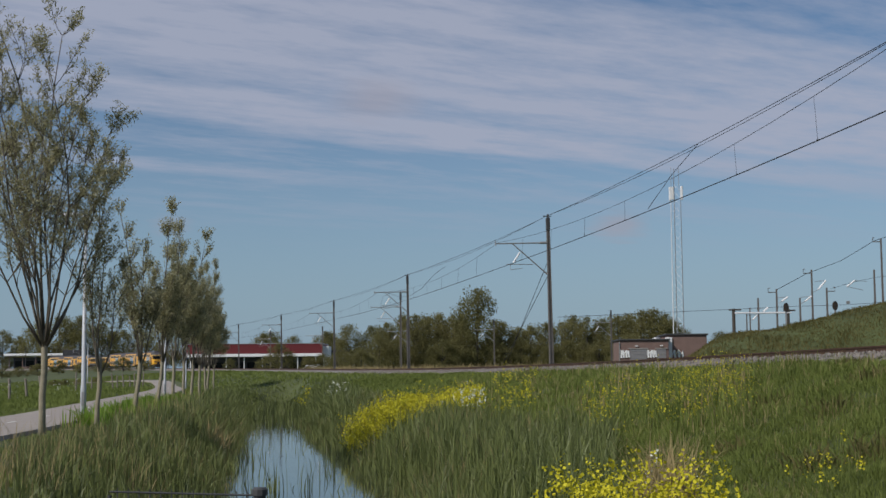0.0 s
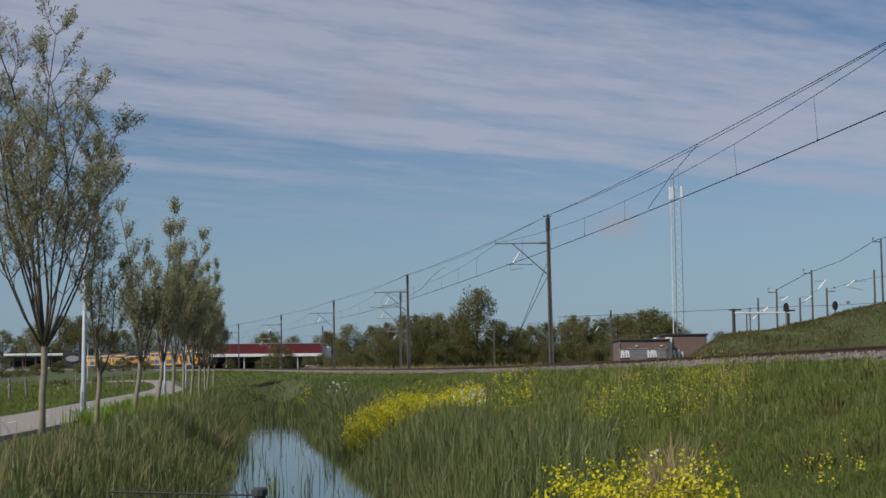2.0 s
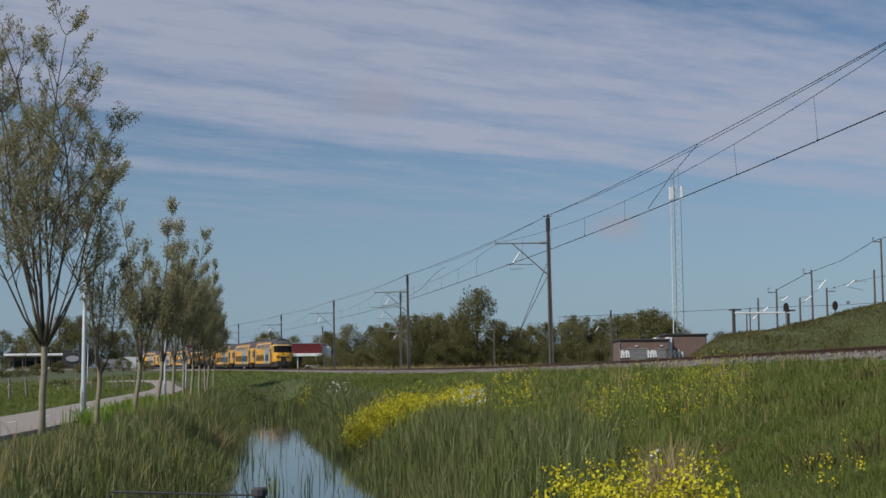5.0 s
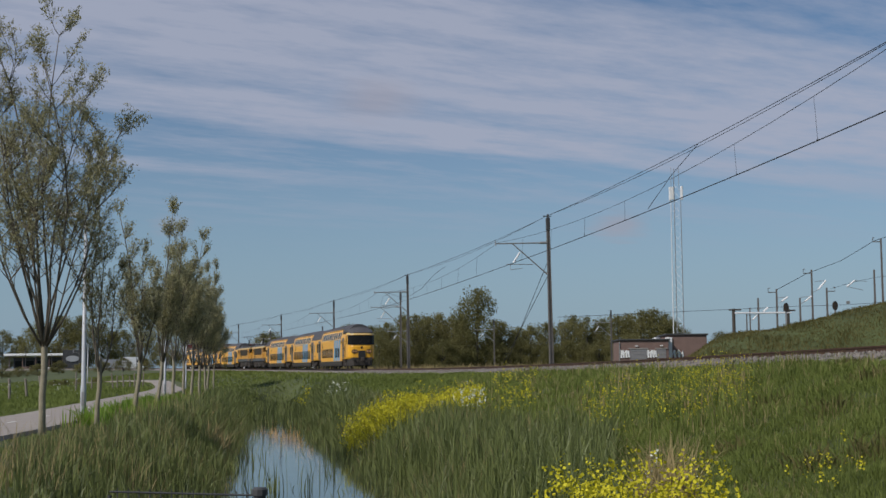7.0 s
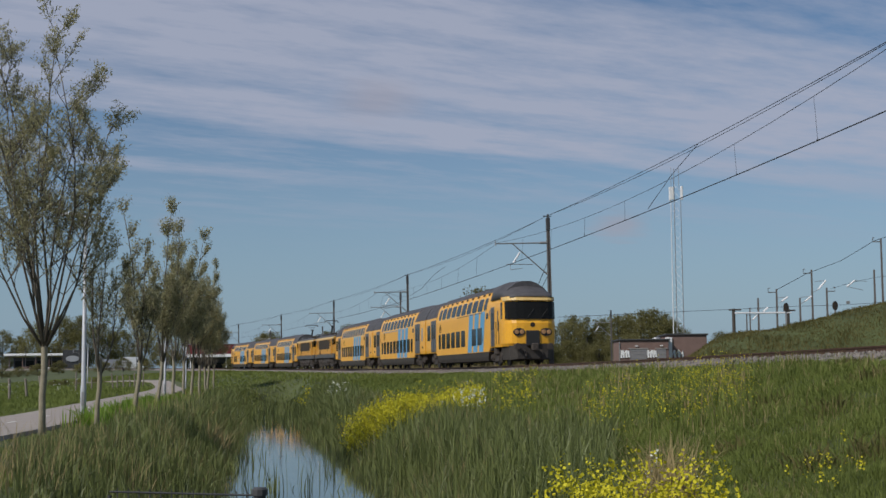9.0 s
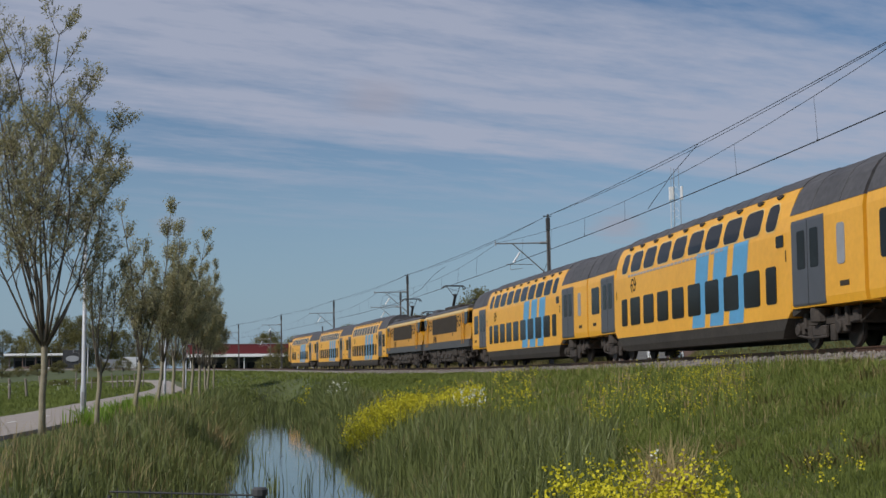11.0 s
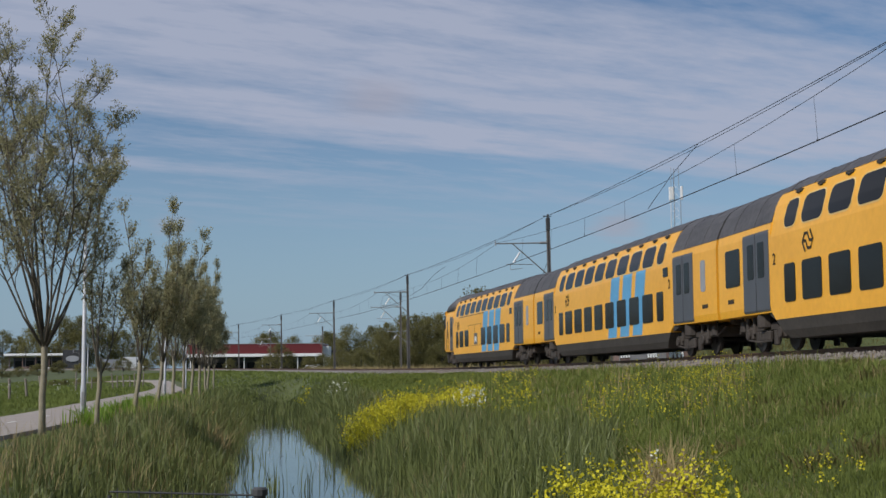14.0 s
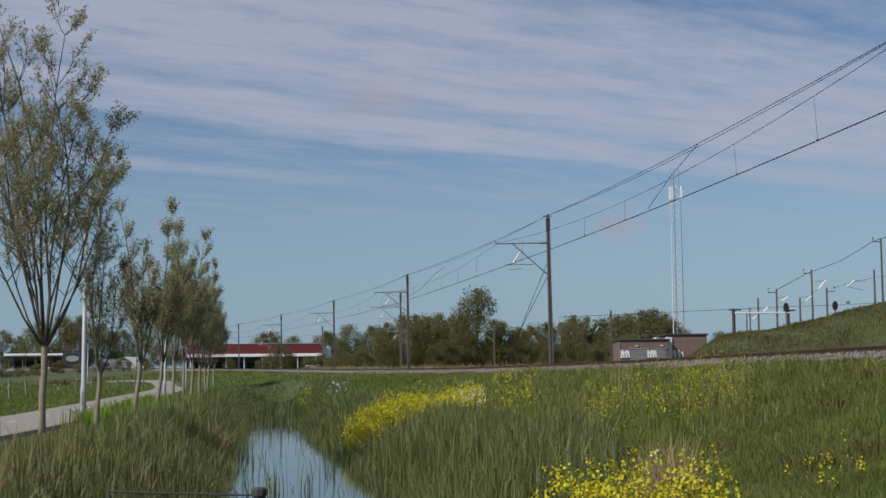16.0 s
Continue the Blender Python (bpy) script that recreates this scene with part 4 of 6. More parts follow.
def pantograph(t, x, raised, s=1):
    """On the loco roof; s: the way in which its knee points."""
    m = Mesh()
    z0 = 3.72
    for y in (-0.55, 0.55):
        m.box((x, y, z0 + 0.1), (1.5, 0.09, 0.09), 0.02)
        for k in (-0.6, 0.6):
            m.tube([(x + k, y, z0 - 0.2), (x + k, y, z0 + 0.08)], [0.09, 0.06], 8)
    m.box((x - 0.6, 0, z0 + 0.12), (0.12, 1.2, 0.1), 0.02)
    m.box((x + 0.6, 0, z0 + 0.12), (0.12, 1.2, 0.1), 0.02)
    if raised:
        knee, top = (x + s * 0.62, 0, z0 + 1.18), (x + s * 0.05, 0, 5.50)
        m.tube([(x - s * 0.35, 0, z0 + 0.15), knee], [0.10, 0.075], 8)
        m.box(knee, (0.2, 0.26, 0.18), 0.04)
        for y in (-0.45, 0.45):
            m.tube([(knee[0], y * 0.3, knee[2]), (top[0], y, top[2])], 0.022, 6)
            m.tube([(knee[0] - s * 0.25, y * 0.55, knee[2] + 0.26), (knee[0] - s * 0.45, -y * 0.85, top[2] - 0.1)], 0.013, 5)
        m.tube([(x - s * 0.55, 0.1, z0 + 0.15), (knee[0] - s * 0.1, 0.1, knee[2] - 0.1)], 0.025, 6)
        hz = 5.56
    else:
        knee = (x - s * 0.8, 0, z0 + 0.28)
        m.tube([(x + s * 0.5, 0, z0 + 0.15), knee], [0.08, 0.07], 8)
        for y in (-0.35, 0.35):
            m.tube([(knee[0], y * 0.3, knee[2]), (x + s * 0.3, y, z0 + 0.36)], 0.022, 6)
            m.tube([(x - s * 0.6, y, z0 + 0.12), (x - s * 0.1, y * 1.2, z0 + 0.34), (x + s * 0.6, y, z0 + 0.14)], 0.03, 6)
            m.box((x, y, z0 + 0.26), (0.5, 0.12, 0.16), 0.03)
        hz = z0 + 0.42
        top = (x, 0, hz)
    for dx in (-0.3, 0.3):
        m.tube([(top[0] + dx, -0.80, hz - 0.20), (top[0] + dx, -0.62, hz), (top[0] + dx, 0.62, hz), (top[0] + dx, 0.80, hz - 0.20)], 0.034, 6)
    for y in (-0.6, 0.6):
        m.box((top[0], y, hz - 0.04), (0.7, 0.05, 0.05))
    part("pantograph", m, M_MASTTOP, t, "raised dark pantograph" if raised else "folded dark pantograph")


LOCO_LOW = ("bogie", "pantograph", "spring_box", "underframe_box", "buffer_beam", "step")
LOCO_TOP = ("body", "roof", "roof_stripe", "resistor_hood", "hood_rib", "roof_box", "cab", "windscreen", "cab_window", "cab_door", "door_window", "louvre_panel", "louvre_slat", "emblem", "roof_conductor")


def loco(num):
    L = L_LOC
    t = thing("electric_locomotive", Matrix(), "yellow and grey electric locomotive with black side louvres", "locomotive", "cars of the train")
    h = L / 2 - 0.45
    W = 1.46
    body_l, body_z = h - 2.3, (1.82, 3.93)
    part("body", Mesh().loft([[(x, y, z) for y, z in ((-W, 1.80), (-W, 3.72), (-W + 0.10, 3.93), (W - 0.10, 3.93), (W, 3.72), (W, 1.80))] for x in (-body_l, body_l)]), M_LOCOY, t, "glossy yellow locomotive body")
    part("frame_band", Mesh().loft([[(x, y, z) for y, z in ((-W - 0.01, 1.36), (-W - 0.01, 1.80), (W + 0.01, 1.80), (W + 0.01, 1.36))] for x in (-h + 0.1, h - 0.1)]), M_LGREY, t, "dark grey lower band")
    roof = [(-W + 0.06, 3.95), (-W + 0.12, 4.08), (-1.0, 4.24), (1.0, 4.24), (W - 0.12, 4.08), (W - 0.06, 3.95)]
    part("roof", Mesh().loft([[(x, y, z) for y, z in roof] for x in (-h + 1.0, h - 1.0)]), M_LGREY, t, "dark grey roof")
    part("roof_stripe", Mesh().loft([[(x, y, z) for y, z in ((-W - 0.008, 3.70), (-W - 0.008, 3.80), (-W + 0.09, 3.95), (W - 0.09, 3.95), (W + 0.008, 3.80), (W + 0.008, 3.70))] for x in (-h + 0.55, h - 0.55)]), M_CREAM, t, "pale cream roof edge stripe")
    part("resistor_hood", Mesh().box((-0.4, 0, 4.36), (5.4, 1.7, 0.30), 0.06), M_BLACK, t, "black ribbed resistor hood")
    for k in range(18):
        part("hood_rib", Mesh().box((-2.9 + k * 0.3, 0, 4.365), (0.04, 1.74, 0.31), 0.01), M_LGREY, t)
    part("roof_box", Mesh().box((-h + 1.6, 0, 4.36), (1.9, 1.8, 0.36), 0.1), M_LGREY, t)
    pantograph(t, -h + 3.9, True, 1)
    pantograph(t, h - 3.3, False, 1)
    cond = Mesh().tube([(-h + 4.6, 0.5, 4.62), (h - 3.8, 0.5, 4.66)], 0.025, 6)
    part("roof_conductor", cond, M_MASTTOP, t)
    for s in (-1, 1):
        # cab: a nose below, the screen set back and leaning forward above
        cab = Mesh()
        xs = s * body_l
        side_prof = [(body_l, 1.80), (h - 0.02, 1.80), (h + 0.12, 2.15), (h + 0.08, 2.62), (h - 0.42, 2.80), (h - 0.72, 2.92), (h - 0.42, 3.80), (h - 0.6, 3.93), (body_l, 3.93)]
        inset = {0: 0, 1: 0.06, 2: 0.10, 3: 0.10, 4: 0.07, 5: 0.03, 6: 0.05, 7: 0.1, 8: 0.06}
        ring = [[(s * x, sy * (W - 0.004 - inset[i]), z) for i, (x, z) in enumerate(side_prof)] for sy in (-1, 1)]
        cab.loft(ring)
        part("cab", cab, M_LOCOY, t, "glossy yellow cab with broken nose")
        ws = Mesh()
        a, b = Vector((s * (h - 0.72), 0, 2.92)), Vector((s * (h - 0.42), 0, 3.80))
        n = Vector((s * 0.946, 0, -0.322)) * 0.02
        pa, pb = a.lerp(b, 0.02), a.lerp(b, 0.93)
        ws.loft([[p + n * k + Vector((0, y, 0)) for p, y in ((pa, -1.40), (pa, 1.40), (pb, 1.36), (pb, -1.36))] for k in (-1, 1)])
        part("windscreen", ws, M_GLASS, t, "dark set-back windscreen")
        for side in (-1, 1):
            w = Mesh()
            y = side * (W + 0.004)
            ring = [(s * (h - 1.52), 2.86), (s * (h - 0.76), 2.90), (s * (h - 0.49), 3.70), (s * (h - 1.52), 3.70)]
            w.loft([[(x, side * (W - 0.2), z) for x, z in ring], [(x, y, z) for x, z in ring]])
            part("cab_window", w, M_GLASS, t, "dark cab side window")
            part("cab_door", Mesh().box((s * (h - 1.85), side * W, 2.82), (0.5, 0.03, 2.0), 0.01), M_LOCOY, t)
            part("door_window", Mesh().box((s * (h - 1.85), side * (W + 0.014), 3.3), (0.26, 0.02, 0.7), 0.008), M_GLASS, t)
            for k in (-0.32, 0.32):
                part("handrail", Mesh().tube([(s * (h - 1.85) + k, side * (W + 0.06), 1.55), (s * (h - 1.85) + k, side * (W + 0.05), 3.1)], 0.013, 6), M_LOCOY, t)
            hl = Mesh().disc((s * (h + 0.12), side * 0.8, 2.2), (1, 0, 0), 0.13, 0.06, 14)
            part("headlight", hl, M_LAMPGLOW, t, "round headlight")
            for k in range(2):
                part("step", Mesh().box((s * (h - 1.85), side * 1.38, 0.62 + k * 0.36), (0.46, 0.2, 0.04), 0.01), M_BOGIE, t)
        buf = Mesh()
        for y in (-0.86, 0.86):
            buf.tube([(s * (h - 0.1), y, 1.08), (s * (h + 0.42), y, 1.08)], 0.11, 10)
            buf.disc((s * (h + 0.45), y, 1.08), (1, 0, 0), 0.24, 0.05, 16)
        buf.box((s * (h - 0.05), 0, 1.12), (0.25, 2.6, 0.55), 0.04)
        buf.tube([(s * h, 0.3, 1.2), (s * (h + 0.3), 0.4, 0.7), (s * (h + 0.5), 0.45, 1.1)], 0.035, 6)
        buf.tube([(s * h, -1.0, 1.2), (s * (h + 0.25), -1.05, 0.6), (s * (h + 0.5), -1.0, 0.85)], 0.03, 6)
        part("buffer_beam", buf, M_BOGIE, t, "grimy buffer beam with hoses")
    for side in (-1, 1):
        part("louvre_panel", Mesh().box((0, side * (W + 0.004), 3.02), (8.8, 0.03, 1.2), 0.01), M_BLACK, t, "black louvred side panel")
        q = 1 if side < 0 else -1
        emblem(t, q * 5.15, 3.16, side, W, 1.0)
        emblem(t, -q * 5.35, 3.16, side, W, 1.0)
        lettering(t, num, 0.62, -q * 3.50, 1.80, side, W + 0.012)
        part("grille", Mesh().box((q * 3.0, side * (W + 0.005), 2.25), (0.14, 0.02, 0.26), 0.006), M_BLACK, t)
    eq = Mesh()
    eq.box((0, 0, 1.16), (L - 2.4, 2.5, 0.36), 0.04)
    # added inner box, only there to stop light showing through behind the bogies
    eq.box((0, 0, 0.82), (L - 2.0, 1.25, 0.8), 0.05)
    for side in (-1, 1):
        for x in (-3.2, -2.75, 2.5, 3.0, 3.4):
            eq.box((x, side * 1.2, 0.95), (0.36, 0.3, 0.5), 0.05)
    for x in (-1.2, 0.4, 1.5):
        eq.box((x, 0, 0.80), (1.2, 2.6, 0.86), 0.06)
    for side in (-1, 1):
        for x in (-1.9, -0.2, 1.0):
            eq.tube([(x, side * 1.2, 0.72), (x + 0.9, side * 1.2, 0.72)], 0.2, 10)
        eq.tube([(-3.6, side * 1.3, 1.2), (-2.4, side * 1.32, 0.9), (2.2, side * 1.32, 0.85), (3.4, side * 1.3, 1.2)], 0.035, 6)
    part("underframe_box", eq, M_BOGIE, t, "dirty underframe equipment around an added light-blocking box")
    for s in (-1, 1):
        bogie(t, s * (L / 2 - 4.0), 2.75, True)
        for side in (-1, 1):
            for k in range(5):
                part("spring_box", Mesh().box((s * (L / 2 - 4.0) - 1.4 + 0.7 * k, side * 1.26, 1.05), (0.34, 0.1, 0.42), 0.04), M_BOGIE, t)
    for ob in t.children:
        kind = ob.name.split(".")[0]
        if kind in LOCO_TOP:
            for v in ob.data.vertices:
                v.co.z = 1.66 + (v.co.z - 1.80) * 0.855
        elif kind not in LOCO_LOW:
            ob.location.z -= 0.14
    return t


CARS = []          # (thing, length, turned)


def make_train():
    cab = cab_coach()
    mid = middle_coach("1", first_class=True)
    mid_b = middle_coach("2")
    mid_c = middle_coach("2", wide_ends=True)
    lo1, lo2 = loco("1748"), loco("1757")
    mid_d = copy_thing(mid_b, Matrix())
    cab_b = copy_thing(cab, Matrix())
    for ob, L, turned in ((cab, L_CAB, 0), (mid, L_MID, 0), (mid_b, L_MID, 0), (lo1, L_LOC, 0), (lo2, L_LOC, 0), (mid_c, L_MID, 0), (mid_d, L_MID, 0), (cab_b, L_CAB, 1)):
        CARS.append((ob, L, turned))


make_train()


def car_pose(u, L, turned):
    a, b = on_line(u + L * 0.37), on_line(u - L * 0.37)
    d = a - b
    m = Matrix.Translation((a + b) / 2) @ pose(0, 0, 0, 0, 0, math.degrees(math.atan2(d.y, d.x))) @ pose(0, 0, 0, 0, -math.degrees(math.atan2(d.z, d.xy.length)), 0)
    return m @ pose(0, 0, 0, 0, 0, 180) if turned else m


def train_motion():
    start = 0.0
    for ob, L, turned in CARS:
        mid = start + L / 2
        walk(ob, [(k * 0.5, car_pose(SPEED * (k * 0.5 - 9.0) + LEAD - mid, L, turned)) for k in range(33)])
        start += L
# ---- plants ----
RNG = np.random.default_rng(11)


def wedge(n, near, far, left=-0.345, right=0.345, power=1.0):
    """Random places in front of the camera's stand, thinner with distance."""
    f = RNG.random(n)
    if power == 1.0:
        y = near + (far - near) * f
    else:
        y = (near ** power + (far ** power - near ** power) * f) ** (1 / power)
    return y * RNG.uniform(left, right, n), y


PATH_LINE = curve_points(PATH_PTS, 2.0)


def off_path(x, y):
    out = np.empty(len(x))
    for a in range(0, len(x), 20000):
        b = slice(a, a + 20000)
        out[b] = np.sqrt(np.min((x[b, None] - PATH_LINE[:, 0]) ** 2 + (y[b, None] - PATH_LINE[:, 1]) ** 2, axis=1))
    return out


def ditch_off(x, y):
    """Metres from the water's edge, and the side: -1 the path's, +1 the railway's."""
    dx = x - np.interp(y, DITCH_Y, DITCH_X)
    return np.abs(dx) - np.interp(y, DITCH_Y, DITCH_W), np.sign(dx)


def blades(x, y, z, h, w, lean, curl=0.35):
    """Bent tapering blades: five corners, three triangles each."""
    n = len(x)
    a = RNG.uniform(0, 2 * np.pi, n)
    face = np.stack([np.cos(a), np.sin(a), np.zeros(n)], 1)
    b = RNG.uniform(0, 2 * np.pi, n)
    l = np.abs(RNG.normal(0, lean, n)) * h
    tilt = np.stack([np.cos(b) * l, np.sin(b) * l, np.zeros(n)], 1)
    p = np.stack([x, y, z - 0.03], 1)
    up = np.array([0, 0, 1.0])
    mid = p + tilt * curl + up * (h * 0.58)[:, None]
    tip = p + tilt + up * (h * (1 - 0.25 * np.minimum(1, l / h)))[:, None]
    hw = (w / 2)[:, None]
    v = np.stack([p - face * hw, p + face * hw, mid - face * hw * 0.85, mid + face * hw * 0.85, tip], 1)
    f = np.array([(0, 1, 3), (0, 3, 2), (2, 3, 4)])
    return v.reshape(-1, 3), (f[None] + (np.arange(n) * 5)[:, None, None]).reshape(-1, 3)


def sward(name, label, category, x, y, h, w, lean, material, curl=0.35, sink=0.0):
    v, t = blades(x, y, ground_z(x, y) - sink, h, w, lean, curl)
    return tagged(new(name, fast_mesh(name, v, t, material)), label, category, kind="stuff")


def patchy(x, y, s=0.25, seed=0.0):
    """Smooth irregular field between 0 and 1."""
    return 0.5 + 0.25 * (np.sin(x * s * 3.1 + seed + 1.7 * np.sin(y * s * 1.3 + seed)) + np.sin(y * s * 2.3 + 2 * seed + 1.3 * np.sin(x * s * 2.1)))


def make_grass():
    # turf on banks, slope and meadow
    x, y = wedge(330000, 9, 95, power=1.25)
    d = line_offset(x, y)[1]
    e, s = ditch_off(x, y)
    keep = (d > 2.62) & (off_path(x, y) > 1.62) & (e > 0.15)
    keep &= ~((s < 0) & (x < -0.45 * y))
    x, y, d, e, s = (q[keep] for q in (x, y, d, e, s))
    p = patchy(x, y, 0.5)
    h = (0.10 + 0.16 * p + 0.08 * RNG.random(len(x))) * np.interp(y, [9, 28], [0.42, 1.0]) * np.where(d < 4.5, 0.8, 1.0) * np.where(s < 0, 0.8, 1.0) * np.interp(off_path(x, y), [1.6, 2.6, 4], [0.35, 0.6, 1])
    sward("meadow_grass", "fresh green spring grass on bank and slope", "grass", x, y, h, np.interp(y, [9, 40, 95], [0.006, 0.017, 0.04]), 0.6, M_GRASS)
    x, y = wedge(110000, 9, 30, 0.03, 0.345, power=1.2)
    d = line_offset(x, y)[1]
    e = ditch_off(x, y)[0]
    keep = (d > 2.62) & (e > 1.2)
    x, y = x[keep], y[keep]
    h = (0.05 + 0.13 * patchy(x, y, 1.3, 3) + 0.05 * RNG.random(len(x)))
    sward("slope_grass", "short dense green grass on the slope", "grass", x, y, h, np.interp(y, [9, 30], [0.0055, 0.012]), 0.8, M_GRASS)
    # taller tufts on the slope
    x, y = wedge(60000, 9, 60, -0.05, 0.345, power=1.3)
    d = line_offset(x, y)[1]
    e, s = ditch_off(x, y)
    keep = (d > 3.3) & (e > 1.0) & (patchy(x, y, 1.1, 2.0) > 0.56)
    x, y = x[keep], y[keep]
    sward("tall_grass", "tufts of tall green grass on the slope", "grass", x, y, RNG.uniform(0.22, 0.45, len(x)) * np.interp(y, [9, 30], [0.35, 1.0]), np.interp(y, [9, 60], [0.006, 0.022]), 0.5, M_GRASS)
    # reeds on both sides of the water
    x, y = wedge(150000, 9, 92, -0.30, 0.12, power=1.35)
    e, s = ditch_off(x, y)
    edge = np.where(s < 0, np.interp(y, [9, 30, 60], [4.5, 2.8, 2.2]), np.interp(y, [9, 14, 20, 32, 60], [1.2, 2.0, 4.6, 3.6, 2.4]))
    keep = (e > -0.15 + 0.35 * patchy(x, y, 2.2, 5)) & (e < edge * (0.75 + 0.5 * patchy(x, y, 0.9, 1))) & (off_path(x, y) > 2.5)
    keep &= ~((y < 22.5) & (x / y > -0.165) & (x / y < -0.055))
    x, y, e = x[keep], y[keep], e[keep]
    h = RNG.uniform(0.5, 0.95, len(x)) * np.interp(e, [-0.2, 0.6, 3], [0.75, 1.0, 0.85]) * np.interp(x / y, [-0.26, -0.15], [0.62, 1.0]) * (0.8 + 0.4 * patchy(x, y, 1.6, 7))
    sward("reed_bed", "dense green young reeds along the ditch", "reeds", x, y, h, np.interp(y, [9, 40, 92], [0.015, 0.024, 0.045]), 0.32, M_REED, 0.25)
    # the overgrown far end of the ditch
    x, y = wedge(30000, 62, 136, -0.17, -0.03)
    e, s = ditch_off(x, y)
    keep = (e > np.where(y > 118, -2.0, 0.15)) & (e < np.interp(y, [62, 90, 136], [3.5, 6.5, 4.0]) * (0.7 + 0.5 * patchy(x, y, 0.7, 2))) & (off_path(x, y) > 3.2) & (line_offset(x, y)[1] > 9)
    x, y = x[keep], y[keep]
    sward("reed_bed", "dark green reeds filling the far end of the ditch", "reeds", x, y, RNG.uniform(0.2, 0.5, len(x)) * np.interp(y, [85, 100], [1.1, 0.6]), np.interp(y, [62, 136], [0.035, 0.07]), 0.4, M_REED, 0.3)
    # last year's straw among them
    x, y = wedge(34000, 12, 60, -0.32, 0.06, power=1.3)
    e, s = ditch_off(x, y)
    keep = (e > -0.1) & (e < 3.2) & (patchy(x, y, 0.8, 8) > np.where(s < 0, 0.66, 0.78))
    x, y = x[keep], y[keep]
    sward("dry_reeds", "pale dry reed stalks of last year", "reeds", x, y, RNG.uniform(0.35, 0.95, len(x)), np.interp(y, [12, 60], [0.007, 0.016]), 0.45, M_DRY)
    # a few stalks standing in the water
    x, y = wedge(3600, 24, 88, -0.16, -0.03)
    e, s = ditch_off(x, y)
    keep = (e < 0.1) & (patchy(x, y, 2.5, 3) > np.interp(e, [-1, -0.2, 0.1], [0.93, 0.60, 0.25]))
    x, y = x[keep], y[keep]
    v, t = blades(x, y, np.full(len(x), -0.05), RNG.uniform(0.25, 0.75, len(x)), np.full(len(x), 0.016), 0.35)
    tagged(new("water_reeds", fast_mesh("water_reeds", v, t, M_REED)), "sparse reed stalks standing in ditch water", "reeds", kind="stuff")
    # denser stalks in the far pool
    x, y = wedge(3600, 62, 104, -0.140, -0.095)
    e, s = ditch_off(x, y)
    keep = (e < 0.3) & (patchy(x, y, 1.4, 6) > 0.5)
    x, y = x[keep], y[keep]
    v, t = blades(x, y, np.full(len(x), -0.05), RNG.uniform(0.3, 0.8, len(x)), np.full(len(x), 0.03), 0.3)
    tagged(new("water_reeds", fast_mesh("water_reeds", v, t, M_REED)), "reed stalks standing in the far pool", "reeds", kind="stuff")
    # a small clump of reed out in the water
    x, y = RNG.normal(-3.12, 0.10, 46), RNG.normal(26.3, 0.35, 46)
    x[30:] += 0.55
    v, t = blades(x, y, np.full(46, -0.05), RNG.uniform(0.25, 0.72, 46), np.full(46, 0.017), 0.3)
    tagged(new("water_reeds", fast_mesh("water_reeds", v, t, M_REED)), "small reed clump standing in the ditch water", "reeds", kind="stuff")
    # dry strip beyond the track, at the foot of the woods
    u = RNG.uniform(-150, -18, 16000)
    side = -RNG.uniform(4.5, 11, 16000)
    xx, yy, th = (np.interp(u, LINE_U, a) for a in (LINE_X, LINE_Y, LINE_TH))
    x, y = xx - np.cos(th) * side, yy - np.sin(th) * side
    keep = patchy(x, y, 0.35, 4) > 0.36
    x, y = x[keep], y[keep]
    sward("dry_grass_strip", "straw-coloured dry grass beyond the track", "grass", x, y, RNG.uniform(0.5, 1.1, len(x)), np.full(len(x), 0.05), 0.3, M_DRY)
    # meadow beyond the path and banks farther off
    x, y = wedge(90000, 60, 260, -0.345, 0.02, power=1.1)
    d = line_offset(x, y)[1]
    keep = (d > 3.2) & (off_path(x, y) > 1.8) & ((y > 90) | (x < -0.2 * y))
    x, y = x[keep], y[keep]
    sward("far_meadow_grass", "cropped green pasture grass behind the path", "grass", x, y, RNG.uniform(0.10, 0.32, len(x)), np.interp(y, [60, 260], [0.035, 0.12]), 0.5, M_GRASS)
    # leafy verge beside the path, sunlight put into its green; pale stalks in the slope
    i = RNG.integers(0, len(PATH_LINE), 20000)
    x, y = PATH_LINE[i, 0] + RNG.uniform(1.6, 3.9, 20000), PATH_LINE[i, 1] + RNG.uniform(-1, 1, 20000)
    keep = (y > 36) & (y < 66) & (off_path(x, y) > 1.6)
    x, y = x[keep], y[keep]
    sward("verge_plants", "low green verge plants beside the path, coloured as sunlit", "verge", x, y, RNG.uniform(0.35, 0.72, len(x)), np.full(len(x), 0.04), 0.6, M_SUNVERGE)
    x, y = wedge(16000, 10, 60, -0.02, 0.345, power=1.3)
    keep = (line_offset(x, y)[1] > 3.2) & (ditch_off(x, y)[0] > 1.5) & (patchy(x, y, 0.9, 12) > 0.5)
    x, y = x[keep], y[keep]
    sward("pale_stalks", "thin pale dry stalks among the grass", "grass", x, y, RNG.uniform(0.12, 0.40, len(x)) * np.interp(y, [10, 30], [0.6, 1.2]), np.interp(y, [10, 60], [0.004, 0.016]), 0.6, M_DRY)
    # the other line's embankment
    x, y = RNG.uniform(14, 42, 60000), RNG.uniform(84, 112, 60000)
    z = ground_z(x, y)
    keep = z > 2.4
    x, y = x[keep], y[keep]
    sward("embankment_scrub", "rough green scrub on the far embankment", "grass", x, y, RNG.uniform(0.10, 0.30, len(x)) * (0.5 + patchy(x, y, 0.5, 6)), np.full(len(x), 0.045), 0.7, M_SCRUB)


make_grass()


